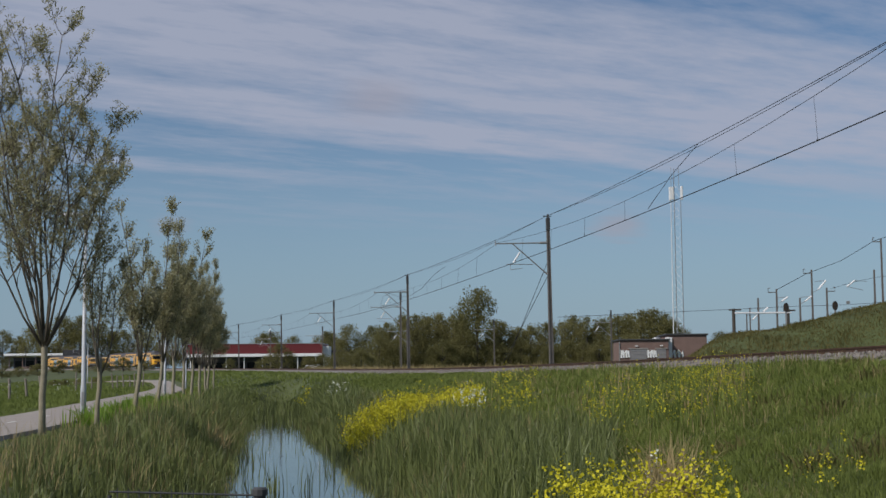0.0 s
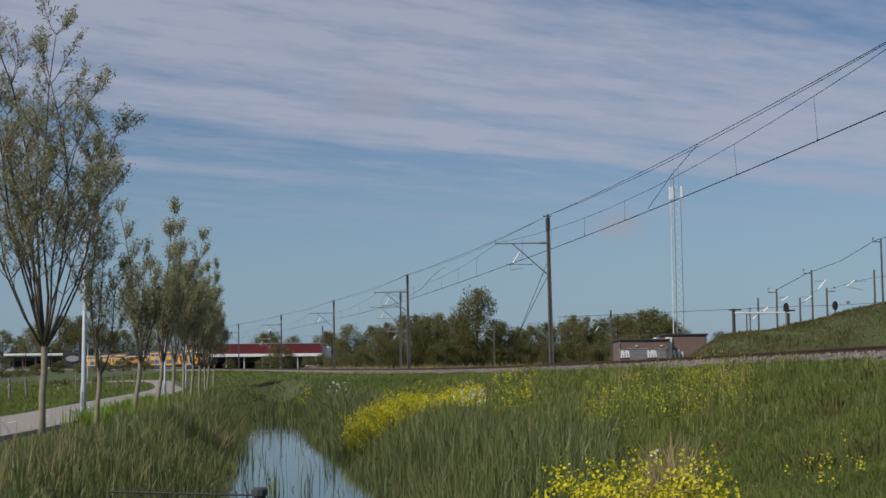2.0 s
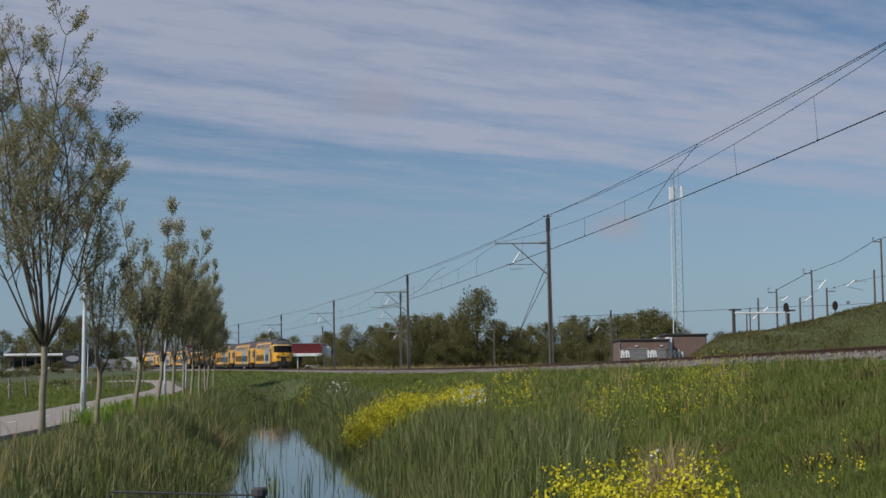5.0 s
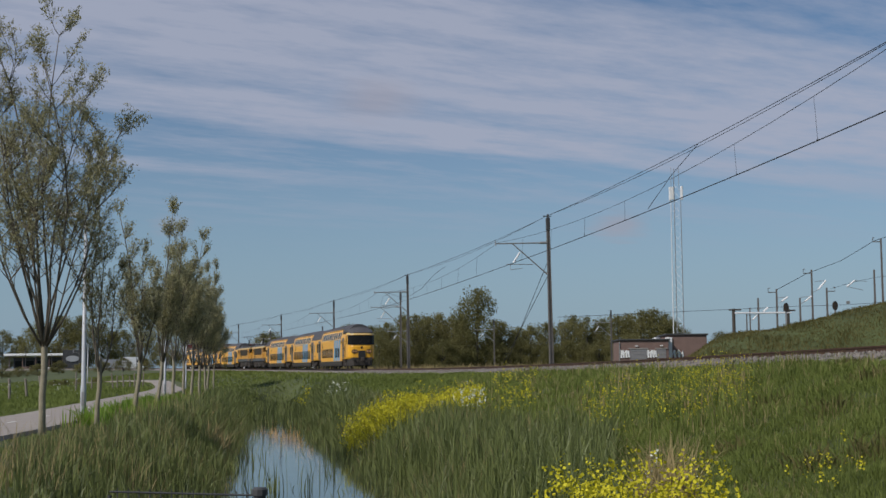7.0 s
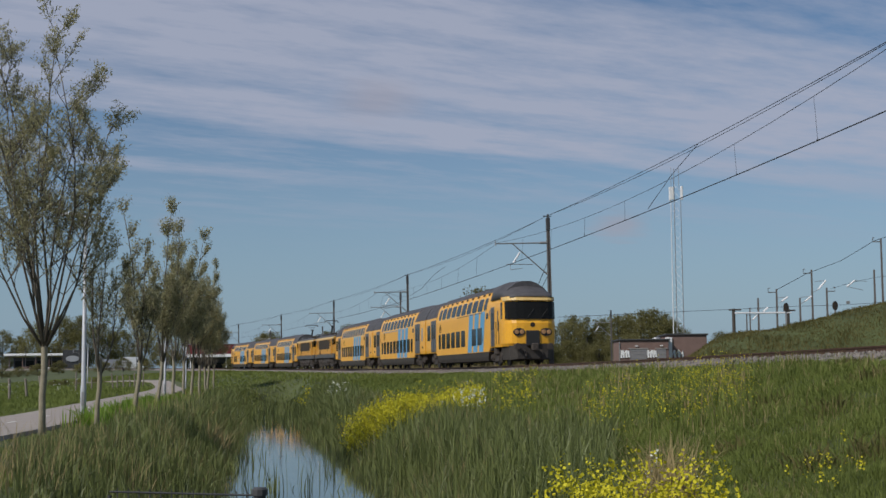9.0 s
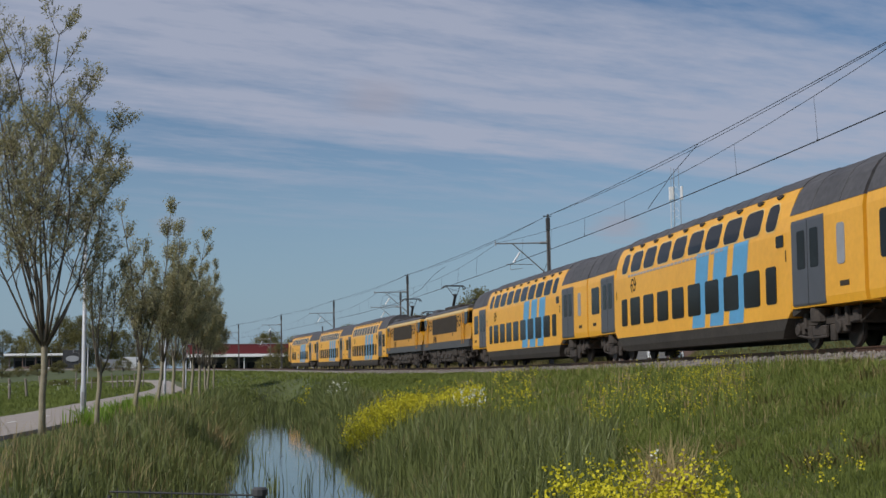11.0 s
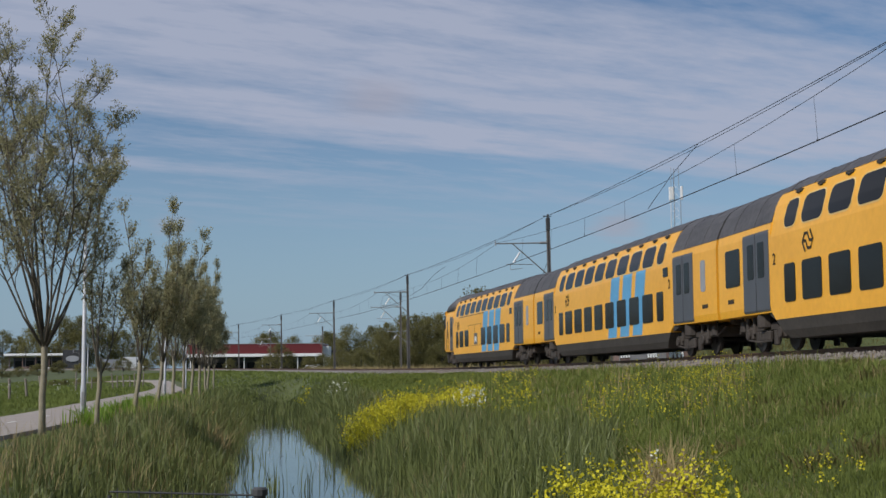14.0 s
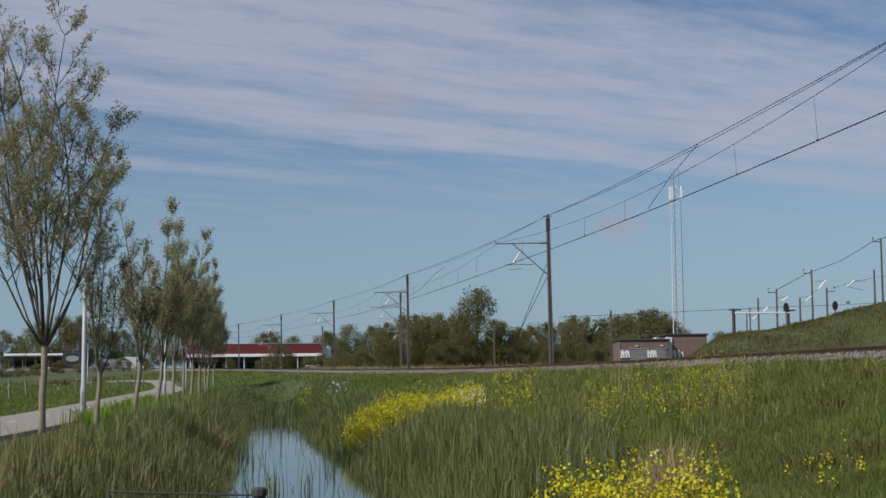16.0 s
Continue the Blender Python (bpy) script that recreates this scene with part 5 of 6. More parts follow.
def flower_cloud(px, py, pz, n_each, spread_xy, tall, size, material):
    """Small tilted four-sided petals gathered in heads above each plant."""
    n = len(px) * n_each
    k = np.repeat(np.arange(len(px)), n_each)
    head = RNG.normal(0, 1, (len(px), 3, 3)) * np.array([spread_xy, spread_xy, 0.15])
    which = RNG.integers(0, 3, n)
    c = np.stack([px, py, pz + tall], 1)[k] + head[k, which] + RNG.normal(0, 1, (n, 3)) * np.array([0.022, 0.022, 0.035]) * (1 + size * 8)
    a = RNG.normal(0, 1, (n, 3))
    a /= np.linalg.norm(a, axis=1)[:, None]
    b = np.cross(a, RNG.normal(0, 1, (n, 3)))
    b /= np.linalg.norm(b, axis=1)[:, None]
    s = (size * RNG.uniform(0.6, 1.3, n))[:, None]
    v = np.stack([c - a * s, c - b * s, c + a * s, c + b * s], 1).reshape(-1, 3)
    f = np.array([(0, 1, 2), (0, 2, 3)])
    return v, (f[None] + (np.arange(n) * 4)[:, None, None]).reshape(-1, 3), head


def flower_patch(name, label, x, y, tall, size, n_each, spread_xy=0.10, material=None, stem_w=0.012, leaves=5):
    """One stand of flowering plants: stems and leaves, and the heads as a part."""
    z = ground_z(x, y)
    # a negative height names the level of the flower tops
    h = tall * RNG.uniform(0.75, 1.15, len(x)) if tall > 0 else np.maximum(0.2, -tall + RNG.normal(-0.06, 0.07, len(x)) - z)
    k = np.repeat(np.arange(len(x)), leaves)
    sv, st = blades(x[k] + RNG.normal(0, spread_xy * 0.5, len(k)), y[k] + RNG.normal(0, spread_xy * 0.5, len(k)), z[k], h[k] * RNG.uniform(0.5, 1.0, len(k)), np.full(len(k), stem_w), 0.22)
    ob = tagged(new(name, fast_mesh(name, sv, st, M_GRASS)), label, "flowers", kind="stuff")
    v, t, _ = flower_cloud(x, y, z + h, n_each, spread_xy, -0.03, size, material or M_RAPE)
    heads = new("flower_heads", fast_mesh("flower_heads", v, t, material or M_RAPE))
    heads.parent = ob
    tagged(heads, "bright yellow flower heads" if material is None else "white lacy flower heads", kind="stuff")
    return ob


def scatter(n, x0, x1, y0, y1, cut=0.0, seed=0.0, s=1.2):
    x, y = RNG.uniform(x0, x1, n), RNG.uniform(y0, y1, n)
    keep = (patchy(x, y, s, seed) > cut) & (line_offset(x, y)[1] > 3.6)
    return x[keep], y[keep]


def in_view(n, px0, px1, y0, y1, cut=0.0, seed=0.0, s=1.2):
    """Like scatter, in a fan: px0, px1 are x / y ratios."""
    y = RNG.uniform(y0, y1, n)
    x = RNG.uniform(px0, px1, n) * y
    keep = (patchy(x, y, s, seed) > cut) & (line_offset(x, y)[1] > 5.0) & (ditch_off(x, y)[0] > 0.4)
    return x[keep], y[keep]


def make_flowers():
    flower_patch("rapeseed_patch", "dense yellow rapeseed in bloom beside the ditch", *in_view(900, -0.066, -0.016, 35.5, 42, 0.08, 1.0), 0.62, 0.019, 20, 0.17)
    flower_patch("rapeseed_patch", "yellow rapeseed in bloom on the bank", *in_view(420, -0.020, 0.024, 39, 44.5, 0.15, 2.0), 0.56, 0.020, 15, 0.15)
    flower_patch("rapeseed_clump", "small yellow rapeseed clump on the slope", *in_view(50, 0.036, 0.062, 35, 40, 0.3, 3.0), 0.45, 0.018, 12)
    flower_patch("rapeseed_clump", "small yellow rapeseed clump on the slope", *in_view(70, 0.032, 0.075, 44, 54, 0.4, 5.0), 0.4, 0.019, 12)
    flower_patch("rapeseed_clump", "thin yellow rapeseed on the slope", *in_view(60, 0.10, 0.15, 25, 32, 0.4, 3.5), 0.42, 0.018, 10)
    flower_patch("rapeseed_clump", "tall thin yellow rapeseed below the ballast", *in_view(300, 0.10, 0.200, 26, 35, 0.45, 6.0), 0.46, 0.011, 9)
    flower_patch("rapeseed_clump", "yellow-green flowering stalks far along the bank", *in_view(150, -0.125, -0.095, 80, 100, 0.3, 6.0), 0.7, 0.035, 8)
    flower_patch("rapeseed_clump", "yellow rapeseed close to the bank edge", *in_view(130, 0.074, 0.195, 11.0, 13.2, 0.18, 1.5, 2.0), -1.13, 0.016, 28, 0.10, stem_w=0.007)
    flower_patch("rapeseed_clump", "few yellow rapeseed stalks in grass", *in_view(6, 0.245, 0.29, 14.0, 16.5), 0.36, 0.013, 22, 0.10, stem_w=0.007)
    flower_patch("rapeseed_clump", "few yellow rapeseed stalks in grass", *in_view(5, 0.185, 0.22, 12.0, 13.0), 0.30, 0.013, 22, 0.08, stem_w=0.007)
    flower_patch("cow_parsley", "white cow parsley beside the rapeseed", *in_view(15, 0.004, 0.024, 38.2, 40.5), 0.64, 0.022, 16, 0.16, M_UMBEL)
    flower_patch("cow_parsley", "white cow parsley on the far bank", *in_view(9, -0.082, -0.070, 60, 68), 0.8, 0.03, 10, 0.2, M_UMBEL)
    flower_patch("cow_parsley", "white cow parsley close by in the reeds", *in_view(4, 0.14, 0.165, 13.4, 14.2), -1.2, 0.012, 26, 0.10, M_UMBEL, stem_w=0.007)
    flower_patch("cow_parsley", "white flowering cow parsley by the field fence", *in_view(10, -0.275, -0.25, 72, 78), 0.9, 0.022, 8, 0.25, M_UMBEL)
    flower_patch("cow_parsley", "white flowering cow parsley by the field fence", *in_view(6, -0.312, -0.295, 66, 70), 0.9, 0.022, 8, 0.25, M_UMBEL)
    flower_patch("rapeseed_clump", "tall pale yellow-green flowering stalks below the ballast", *in_view(330, 0.160, 0.216, 23.5, 30.5, 0.25, 2.5), 0.50, 0.010, 9, 0.10, stem_w=0.014, leaves=6)
    x, y = in_view(260, 0.165, 0.215, 23, 29.5, 0.3, 2.5)
    sward("pale_stalks", "upright straw-coloured stalks below the ballast", "grass", x, y, RNG.uniform(0.25, 0.5, len(x)), np.full(len(x), 0.012), 0.15, M_DRY)
    # dark broad-leaved weeds here and there on the slope
    for r, y0 in ((0.283, 26.5), (0.256, 17.5), (0.298, 17.0), (0.30, 23.0), (0.225, 24.0), (0.20, 20.5), (0.27, 21.0), (0.245, 31.0)):
        n = 70
        x, y = r * y0 + RNG.normal(0, 0.16, n), y0 + RNG.normal(0, 0.3, n)
        sward("dock_weed", "dark brownish broad-leaved weed in the grass", "weed", x, y, RNG.uniform(0.16, 0.34, n), np.full(n, 0.03), 0.7, M_SCRUB, 0.5)
    # tufts of dead straw
    for a, b, y0, y1, n, h in ((0.136, 0.172, 13.3, 14.2, 420, 1.0), (-0.165, -0.145, 36, 40, 260, 0.85), (0.19, 0.21, 27, 31, 90, 0.5), (0.085, 0.135, 30, 38, 90, 0.45), (0.055, 0.068, 26, 29, 50, 0.7)):
        x, y = in_view(n, a, b, y0, y1)
        if len(x):
            sward("straw_tuft", "tuft of pale dead straw in the grass", "grass", x, y, RNG.uniform(0.5, 1.1, len(x)) * h, np.full(len(x), 0.0007 * y0 + 0.004), 0.4, M_DRY)


make_flowers()


# ---- trees ----
def tree_limb(rng, start, way, length, radius, wood, tips, depth, spread, reach=9.0):
    """A bent tapering limb with side shoots; collects wood tubes and twig ends."""
    n = 6 if depth else 4
    pts, p, d = [Vector(start)], Vector(start), Vector(way).normalized()
    for i in range(n):
        d = (d + Vector((rng.normal(0, 0.10), rng.normal(0, 0.10), 0.11))).normalized()
        p = p + d * (length / n)
        pts.append(p.copy())
        if depth > 0 and i >= 1:
            for _ in range(2 + (rng.random() < 0.6) if depth > 1 else 1 + (rng.random() < 0.55)):
                a = rng.uniform(0, 2 * math.pi)
                side = Vector((math.cos(a), math.sin(a), 0.35 + 0.5 * rng.random()))
                w2 = (d * (1.2 - spread) + side * spread).normalized()
                tree_limb(rng, p, w2, min(length, reach) * rng.uniform(0.22, 0.40) * (1.22 - 0.165 * i), radius * 0.42 * (1 - i / n * 0.5), wood, tips, depth - 1, spread)
        if (depth == 0 and i > 0) or i >= 3:
            tips.append((p.copy(), d.copy()))
    wood.tube(pts, [radius * (1 - 0.8 * k / n) + 0.003 for k in range(n + 1)], 3 if radius < 0.012 else 5 if radius < 0.04 else 7)


def leaf_mesh(rng, tips, each, size, spread):
    """Narrow pointed leaves set along the shoots, mostly pointing on and outwards from them."""
    n = len(tips) * each
    k = np.repeat(np.arange(len(tips)), each)
    d = np.array([tuple(t[1]) for t in tips])[k]
    c = np.array([tuple(t[0]) for t in tips])[k] + d * rng.uniform(-1.7, 1.7, (n, 1)) * spread + rng.normal(0, spread * 0.42, (n, 3))
    a = d * 0.9 + rng.normal(0, 0.75, (n, 3))
    a /= np.linalg.norm(a, axis=1)[:, None]
    b = np.cross(a, rng.normal(0, 1, (n, 3)))
    b /= np.linalg.norm(b, axis=1)[:, None]
    s = (size * rng.uniform(0.6, 1.35, n))[:, None]
    v = np.stack([c - a * s * 0.5, c - b * s * 0.14, c + a * s * 0.55, c + b * s * 0.14], 1).reshape(-1, 3)
    f = np.array([(0, 1, 2), (0, 2, 3)])
    return fast_mesh("foliage", v, (f[None] + (np.arange(n) * 4)[:, None, None]).reshape(-1, 3), M_LEAF)


SWAY = []      # (limb, base pose, strength, phase)


def young_tree(seed, x, y, fork, height, limbs, lean, trunk_r, spread, leaf, each, leaf_spread, label, bow=(0.0, 0.0)):
    """A bare trunk up to the fork, then limbs: upright and tall in the middle, shorter and wider outside.
    bow: how far the foot stands aside from the fork."""
    rng = np.random.default_rng(seed)
    t = thing("young_tree", pose(x, y, gz(x, y)), label, "tree", "row of trees by the path")
    trunk = Mesh()
    bx, by = bow
    trunk.tube([(bx * 1.15, by, -0.3), (bx, by, 0.25), (bx * 0.62 - 0.02, by * 0.6, fork * 0.4), (bx * 0.3 + 0.015, by * 0.3, fork * 0.7), (0.0, 0.0, fork), (0.02, 0, fork + 0.3)], [trunk_r * 1.5, trunk_r * 1.12, trunk_r * 1.03, trunk_r, trunk_r * 1.0, trunk_r * 0.6], 10)
    part("trunk", trunk, M_BARK, t, "pale grey bare trunk", True)
    for k in range(limbs):
        a = 2.4 * k + seed + rng.uniform(-0.3, 0.3)
        f = (k / max(1, limbs - 1)) ** 0.8
        tilt = 0.05 + lean * f * rng.uniform(0.85, 1.15)
        way = Vector((math.cos(a) * tilt, math.sin(a) * tilt, 1))
        if seed == 1 and k < 4:
            way.x -= 0.04
        wood, tips = Mesh(), []
        tree_limb(rng, (0, 0, -0.15), way, (height - fork) * (0.98 - 0.56 * f ** 0.5) * rng.uniform(0.93, 1.05), trunk_r * (0.46 - 0.16 * f), wood, tips, 2, spread, 0.58 * (height - fork))
        base = pose(0.02 * math.cos(a), 0.02 * math.sin(a), fork)
        limb = part("limb", wood, M_TWIG, t, "", True)
        limb.matrix_basis = base
        fo = part("foliage", leaf_mesh(rng, tips, each, leaf, leaf_spread), None, limb, "small grey-green spring leaves")
        tagged(fo, kind="stuff")
        SWAY.append((limb, base, 1.0 if seed == 1 else 0.55, seed * 1.3 + k * 0.5))
    return t


def make_tree_row():
    young_tree(1, -8.98, 32.0, 2.05, 12.2, 16, 0.60, 0.072, 0.95, 0.080, 7, 0.10, "tall young willow with sparse grey-green leaves beside path", (-0.02, 0.0))
    # direction at the fork, distance, fork, height, limbs, lean, trunk, foot aside
    specs = [(-0.2415, 33.6, 1.45, 6.6, 4, 0.22, 0.055, -0.05), (-0.2130, 41.5, 1.75, 6.2, 7, 0.36, 0.065, -0.15), (-0.1975, 50, 1.85, 7.1, 7, 0.34, 0.065, -0.16),
             (-0.1895, 64, 2.0, 8.1, 7, 0.32, 0.07, -0.02), (-0.1825, 71, 2.0, 8.7, 7, 0.34, 0.07, 0.0), (-0.1760, 80, 2.0, 9.4, 8, 0.34, 0.075, -0.08),
             (-0.1715, 90, 2.0, 9.5, 8, 0.36, 0.075, 0.0), (-0.1680, 99, 2.0, 9.4, 8, 0.38, 0.08, 0.1), (-0.1650, 110, 2.0, 9.5, 8, 0.40, 0.08, -0.1), (-0.1615, 124, 2.0, 9.3, 8, 0.42, 0.08, 0.0)]
    for i, (r, y, fork, hgt, limbs, lean, tr, aside) in enumerate(specs):
        young_tree(2 + i, r * y, y, fork, hgt, limbs, lean, tr, 0.68, 0.082 + 0.0009 * (y - 30), 3 if y < 45 else 5, 0.10 + 0.0012 * (y - 30), "slender young tree with light green leaves beside path" if y < 60 else "leafy young tree in a row beside path", (aside, 0.0))


make_tree_row()


def far_tree_data(seed, lobes, n, leaf):
    """Crown of a far tree, 1 m high in units of its height: clumps of leaves with gaps, and its stem."""
    rng = np.random.default_rng(seed)
    cs, rs = [], []
    for k in range(lobes):
        h = rng.uniform(0.12, 0.86)
        reach = 0.40 * math.sin(math.pi * min(1, h * 0.8 + 0.22)) ** 0.8
        a = rng.uniform(0, 2 * math.pi)
        cs.append((math.cos(a) * reach * rng.random() ** 0.5, math.sin(a) * reach * rng.random() ** 0.5, h))
        rs.append(rng.uniform(0.08, 0.17))
    cs.append((0, 0, 0.9))
    rs.append(0.07)
    k = rng.integers(0, len(cs), n)
    q = rng.normal(0, 1, (n, 3))
    q /= np.linalg.norm(q, axis=1)[:, None]
    c = np.array(cs)[k] + q * (np.array(rs)[k] * rng.uniform(0.35, 1.15, n))[:, None]
    c[:, 2] = np.maximum(c[:, 2], 0.02)
    a = rng.normal(0, 1, (n, 3))
    a /= np.linalg.norm(a, axis=1)[:, None]
    b = np.cross(a, rng.normal(0, 1, (n, 3)))
    b /= np.linalg.norm(b, axis=1)[:, None]
    s = (leaf * rng.uniform(0.5, 1.4, n))[:, None]
    v = np.stack([c - a * s, c - b * s * 0.6, c + a * s, c + b * s * 0.6], 1).reshape(-1, 3)
    f = np.array([(0, 1, 2), (0, 2, 3)])
    crown = fast_mesh("crown", v, (f[None] + (np.arange(n) * 4)[:, None, None]).reshape(-1, 3), M_WOODS)
    stem = Mesh().tube([(0, 0, -0.06), (0.01, 0, 0.3), (0, 0.01, 0.85)], [0.022, 0.016, 0.004], 6)
    for p in cs[:10]:
        stem.tube([(0, 0, p[2] * 0.5), (p[0] * 0.5, p[1] * 0.5, p[2] * 0.85), p], [0.010, 0.006, 0.002], 4)
    return crown, stem.data("stem", M_BARKD)


FAR = [far_tree_data(40 + i, 46, 9500, 0.0125) for i in range(5)]


def far_tree(x, y, height, width, kind, turn, label):
    t = thing("far_tree", pose(x, y, gz(x, y) - 0.1, 0, 0, turn), label, "tree")
    t.scale = (width, width, height)
    crown, stem = FAR[kind % 5]
    part("trunk", stem, None, t)
    tagged(part("crown", crown, None, t), "dense spring foliage", kind="stuff")
    return t


def make_woods():
    # direction (x / y), distance, height and width of each tree
    rows = []
    rng = np.random.default_rng(77)
    line = [(-0.066, 205, 7.4), (-0.052, 205, 7.7), (-0.040, 150, 6.3), (-0.029, 148, 6.7), (-0.020, 146, 6.9), (-0.011, 150, 6.6), (-0.003, 150, 7.4), (0.006, 148, 6.6), (0.013, 152, 7.0),
            (0.024, 145, 9.2), (0.035, 150, 6.5), (0.043, 150, 6.2), (0.053, 152, 5.8), (0.061, 148, 5.9), (0.072, 150, 6.3), (0.083, 150, 6.3), (0.092, 155, 6.8), (0.101, 150, 6.5), (0.112, 150, 6.2),
            (0.122, 165, 7.2), (0.131, 170, 7.9), (0.139, 165, 8.3), (0.148, 165, 8.4), (0.156, 170, 8.0), (0.164, 175, 6.8), (0.195, 150, 4.7), (0.203, 160, 4.6), (0.212, 165, 4.4)]
    for i, (r, y, h) in enumerate(line):
        y, h = (y * 1.62, h * 1.62 - 0.5) if y < 200 else (y * 1.5, h * 1.5 - 0.4)
        rows.append((r * y, y, h * rng.uniform(0.95, 1.05), h * rng.uniform(0.78, 0.98)))
    for r in np.arange(-0.045, 0.15, 0.011):      # lower growth in front
        y = 232 + rng.uniform(-4, 6)
        h = rng.uniform(4.6, 7.0)
        rows.append((r * y, y, h, h * 1.2))
    for i, (x, y, h, w) in enumerate(rows):
        far_tree(x, y, h, w, i, 57 * i, "leafy green tree at the wood's edge" if h > 5 else "low leafy shrub at the wood's edge")
    # trees behind the yard
    for i, (r, y, h) in enumerate([(-0.345, 520, 14), (-0.325, 500, 13.5), (-0.31, 500, 15), (-0.298, 510, 13), (-0.285, 480, 17), (-0.27, 470, 19), (-0.255, 470, 19), (-0.24, 480, 17), (-0.225, 500, 15), (-0.21, 500, 14), (-0.195, 490, 13), (-0.18, 500, 14), (-0.165, 480, 13), (-0.127, 420, 12), (-0.121, 430, 12.5), (-0.106, 420, 11), (-0.083, 400, 12), (-0.079, 410, 12)]):
        y, h = (y * 1.42, h * 1.42) if r < -0.16 else (y, h)
        far_tree(r * y, y, h, h * 1.0, i, 31 * i, "far green tree behind the railway yard")
    # shrubs along the fence before the red building
    for i, (r, y, h) in enumerate([(-0.150, 268, 2.6), (-0.128, 262, 2.4), (-0.116, 250, 5.2), (-0.095, 240, 3.2), (-0.085, 240, 3.8), (-0.075, 235, 4.4), (-0.065, 225, 4.4), (-0.058, 215, 4.4)]):
        far_tree(r * y, y, h, h * 1.3, i + 1, 83 * i, "green shrub beside the far tracks")
    for i, (x, y) in enumerate([(-51.5, 212), (-53.5, 209), (-56, 211), (-58.5, 214)]):
        far_tree(x, y, 1.0, 2.6, i, 61 * i, "low green shrub beside the path's bend")
    for i, (r, y) in enumerate([(-0.34, 330), (-0.325, 345), (-0.31, 340), (-0.298, 350), (-0.285, 350), (-0.27, 355), (-0.255, 350), (-0.24, 340), (-0.225, 345), (-0.21, 345)]):
        far_tree(r * y, y, 2.6 + 0.5 * (i % 3), 6.0, i, 29 * i, "low green hedge shrub beside the field")


make_woods()


def sway_motion():
    for limb, base, k, ph in SWAY:
        rows = []
        for i in range(33):
            t = i * 0.5
            a = k * (1.1 * math.sin(1.15 * t + ph) + 0.7 * math.sin(2.3 * t + 1.7 * ph))
            b = k * 0.8 * math.sin(0.9 * t + 2.1 * ph)
            rows.append((t, base @ pose(0, 0, 0, b, a, 0)))
        walk(limb, rows)
# ---- lamps, posts, buildings, the other line ----
def at_ratio(r, y):
    """A ground place in direction r = x / y at depth y."""
    return Vector((r * y, y, gz(r * y, y)))


def lamp_post():
    t = thing("lamp_post", Matrix(), "slim grey lamp post beside the cycle path", "street lamp", "lamps along the path")
    part("pole", Mesh().tube([(0, 0, -0.3), (0, 0, 1.0), (0, 0, 1.05), (0, 0, 6.0)], [0.085, 0.085, 0.07, 0.045], 12), M_POLE, t, "", True)
    part("service_door", Mesh().box((0.0, -0.083, 0.65), (0.09, 0.014, 0.4), 0.004), M_STEEL, t)
    part("arm", Mesh().tube([(0, 0, 5.95), (-0.12, 0, 6.03), (-0.3, 0, 6.05)], 0.03, 8), M_POLE, t)
    head = Mesh().loft([[(-0.2, y, z) for y, z in ((-0.07, 6.0), (0.07, 6.0), (0.06, 6.10), (-0.06, 6.10))], [(-0.45, y, z) for y, z in ((-0.13, 6.0), (0.13, 6.0), (0.11, 6.12), (-0.11, 6.12))], [(-0.75, y, z) for y, z in ((-0.10, 6.02), (0.10, 6.02), (0.08, 6.09), (-0.08, 6.09))]])
    part("lamp_head", head, M_WHITE, t, "white flat lamp head")
    part("lens", Mesh().box((-0.48, 0, 5.995), (0.42, 0.18, 0.02), 0.005), M_LAMPGLOW, t)
    return t


def make_lamps():
    first = None
    for r, y in ((-0.2527, 41.6), (-0.1957, 84), (-0.181, 141), (-0.183, 178), (-0.25, 215)):
        m = Matrix.Translation(at_ratio(r, y)) @ pose(0, 0, 0, 0, 0, 6)
        if first is None:
            first = lamp_post()
            first.matrix_basis = m
        else:
            copy_thing(first, m)


make_lamps()


def make_fence():
    rng = np.random.default_rng(3)
    places = [(-0.3045, 78), (-0.2925, 92), (-0.282, 101), (-0.258, 135), (-0.247, 140), (-0.232, 150), (-0.229, 165), (-0.2245, 168), (-0.220, 170), (-0.217, 172), (-0.214, 174), (-0.211, 178), (-0.319, 70), (-0.335, 62)]
    for i, (r, y) in enumerate(places):
        p = at_ratio(r, y)
        h = rng.uniform(1.2, 1.45) + (0.5 if y > 130 and i % 2 else 0)
        t = thing("fence_post", Matrix.Translation(p) @ pose(0, 0, 0, rng.uniform(-5, 5), rng.uniform(-12, 4), rng.uniform(0, 90)), "weathered wooden fence post in the meadow", "fence post", "posts along the field")
        part("post", Mesh().tube([(0, 0, -0.3), (0.01, 0, h * 0.5), (0, 0.01, h), (0, 0.01, h + 0.03)], [0.085, 0.08, 0.075, 0.05], 8), M_WOODPOST, t)


make_fence()


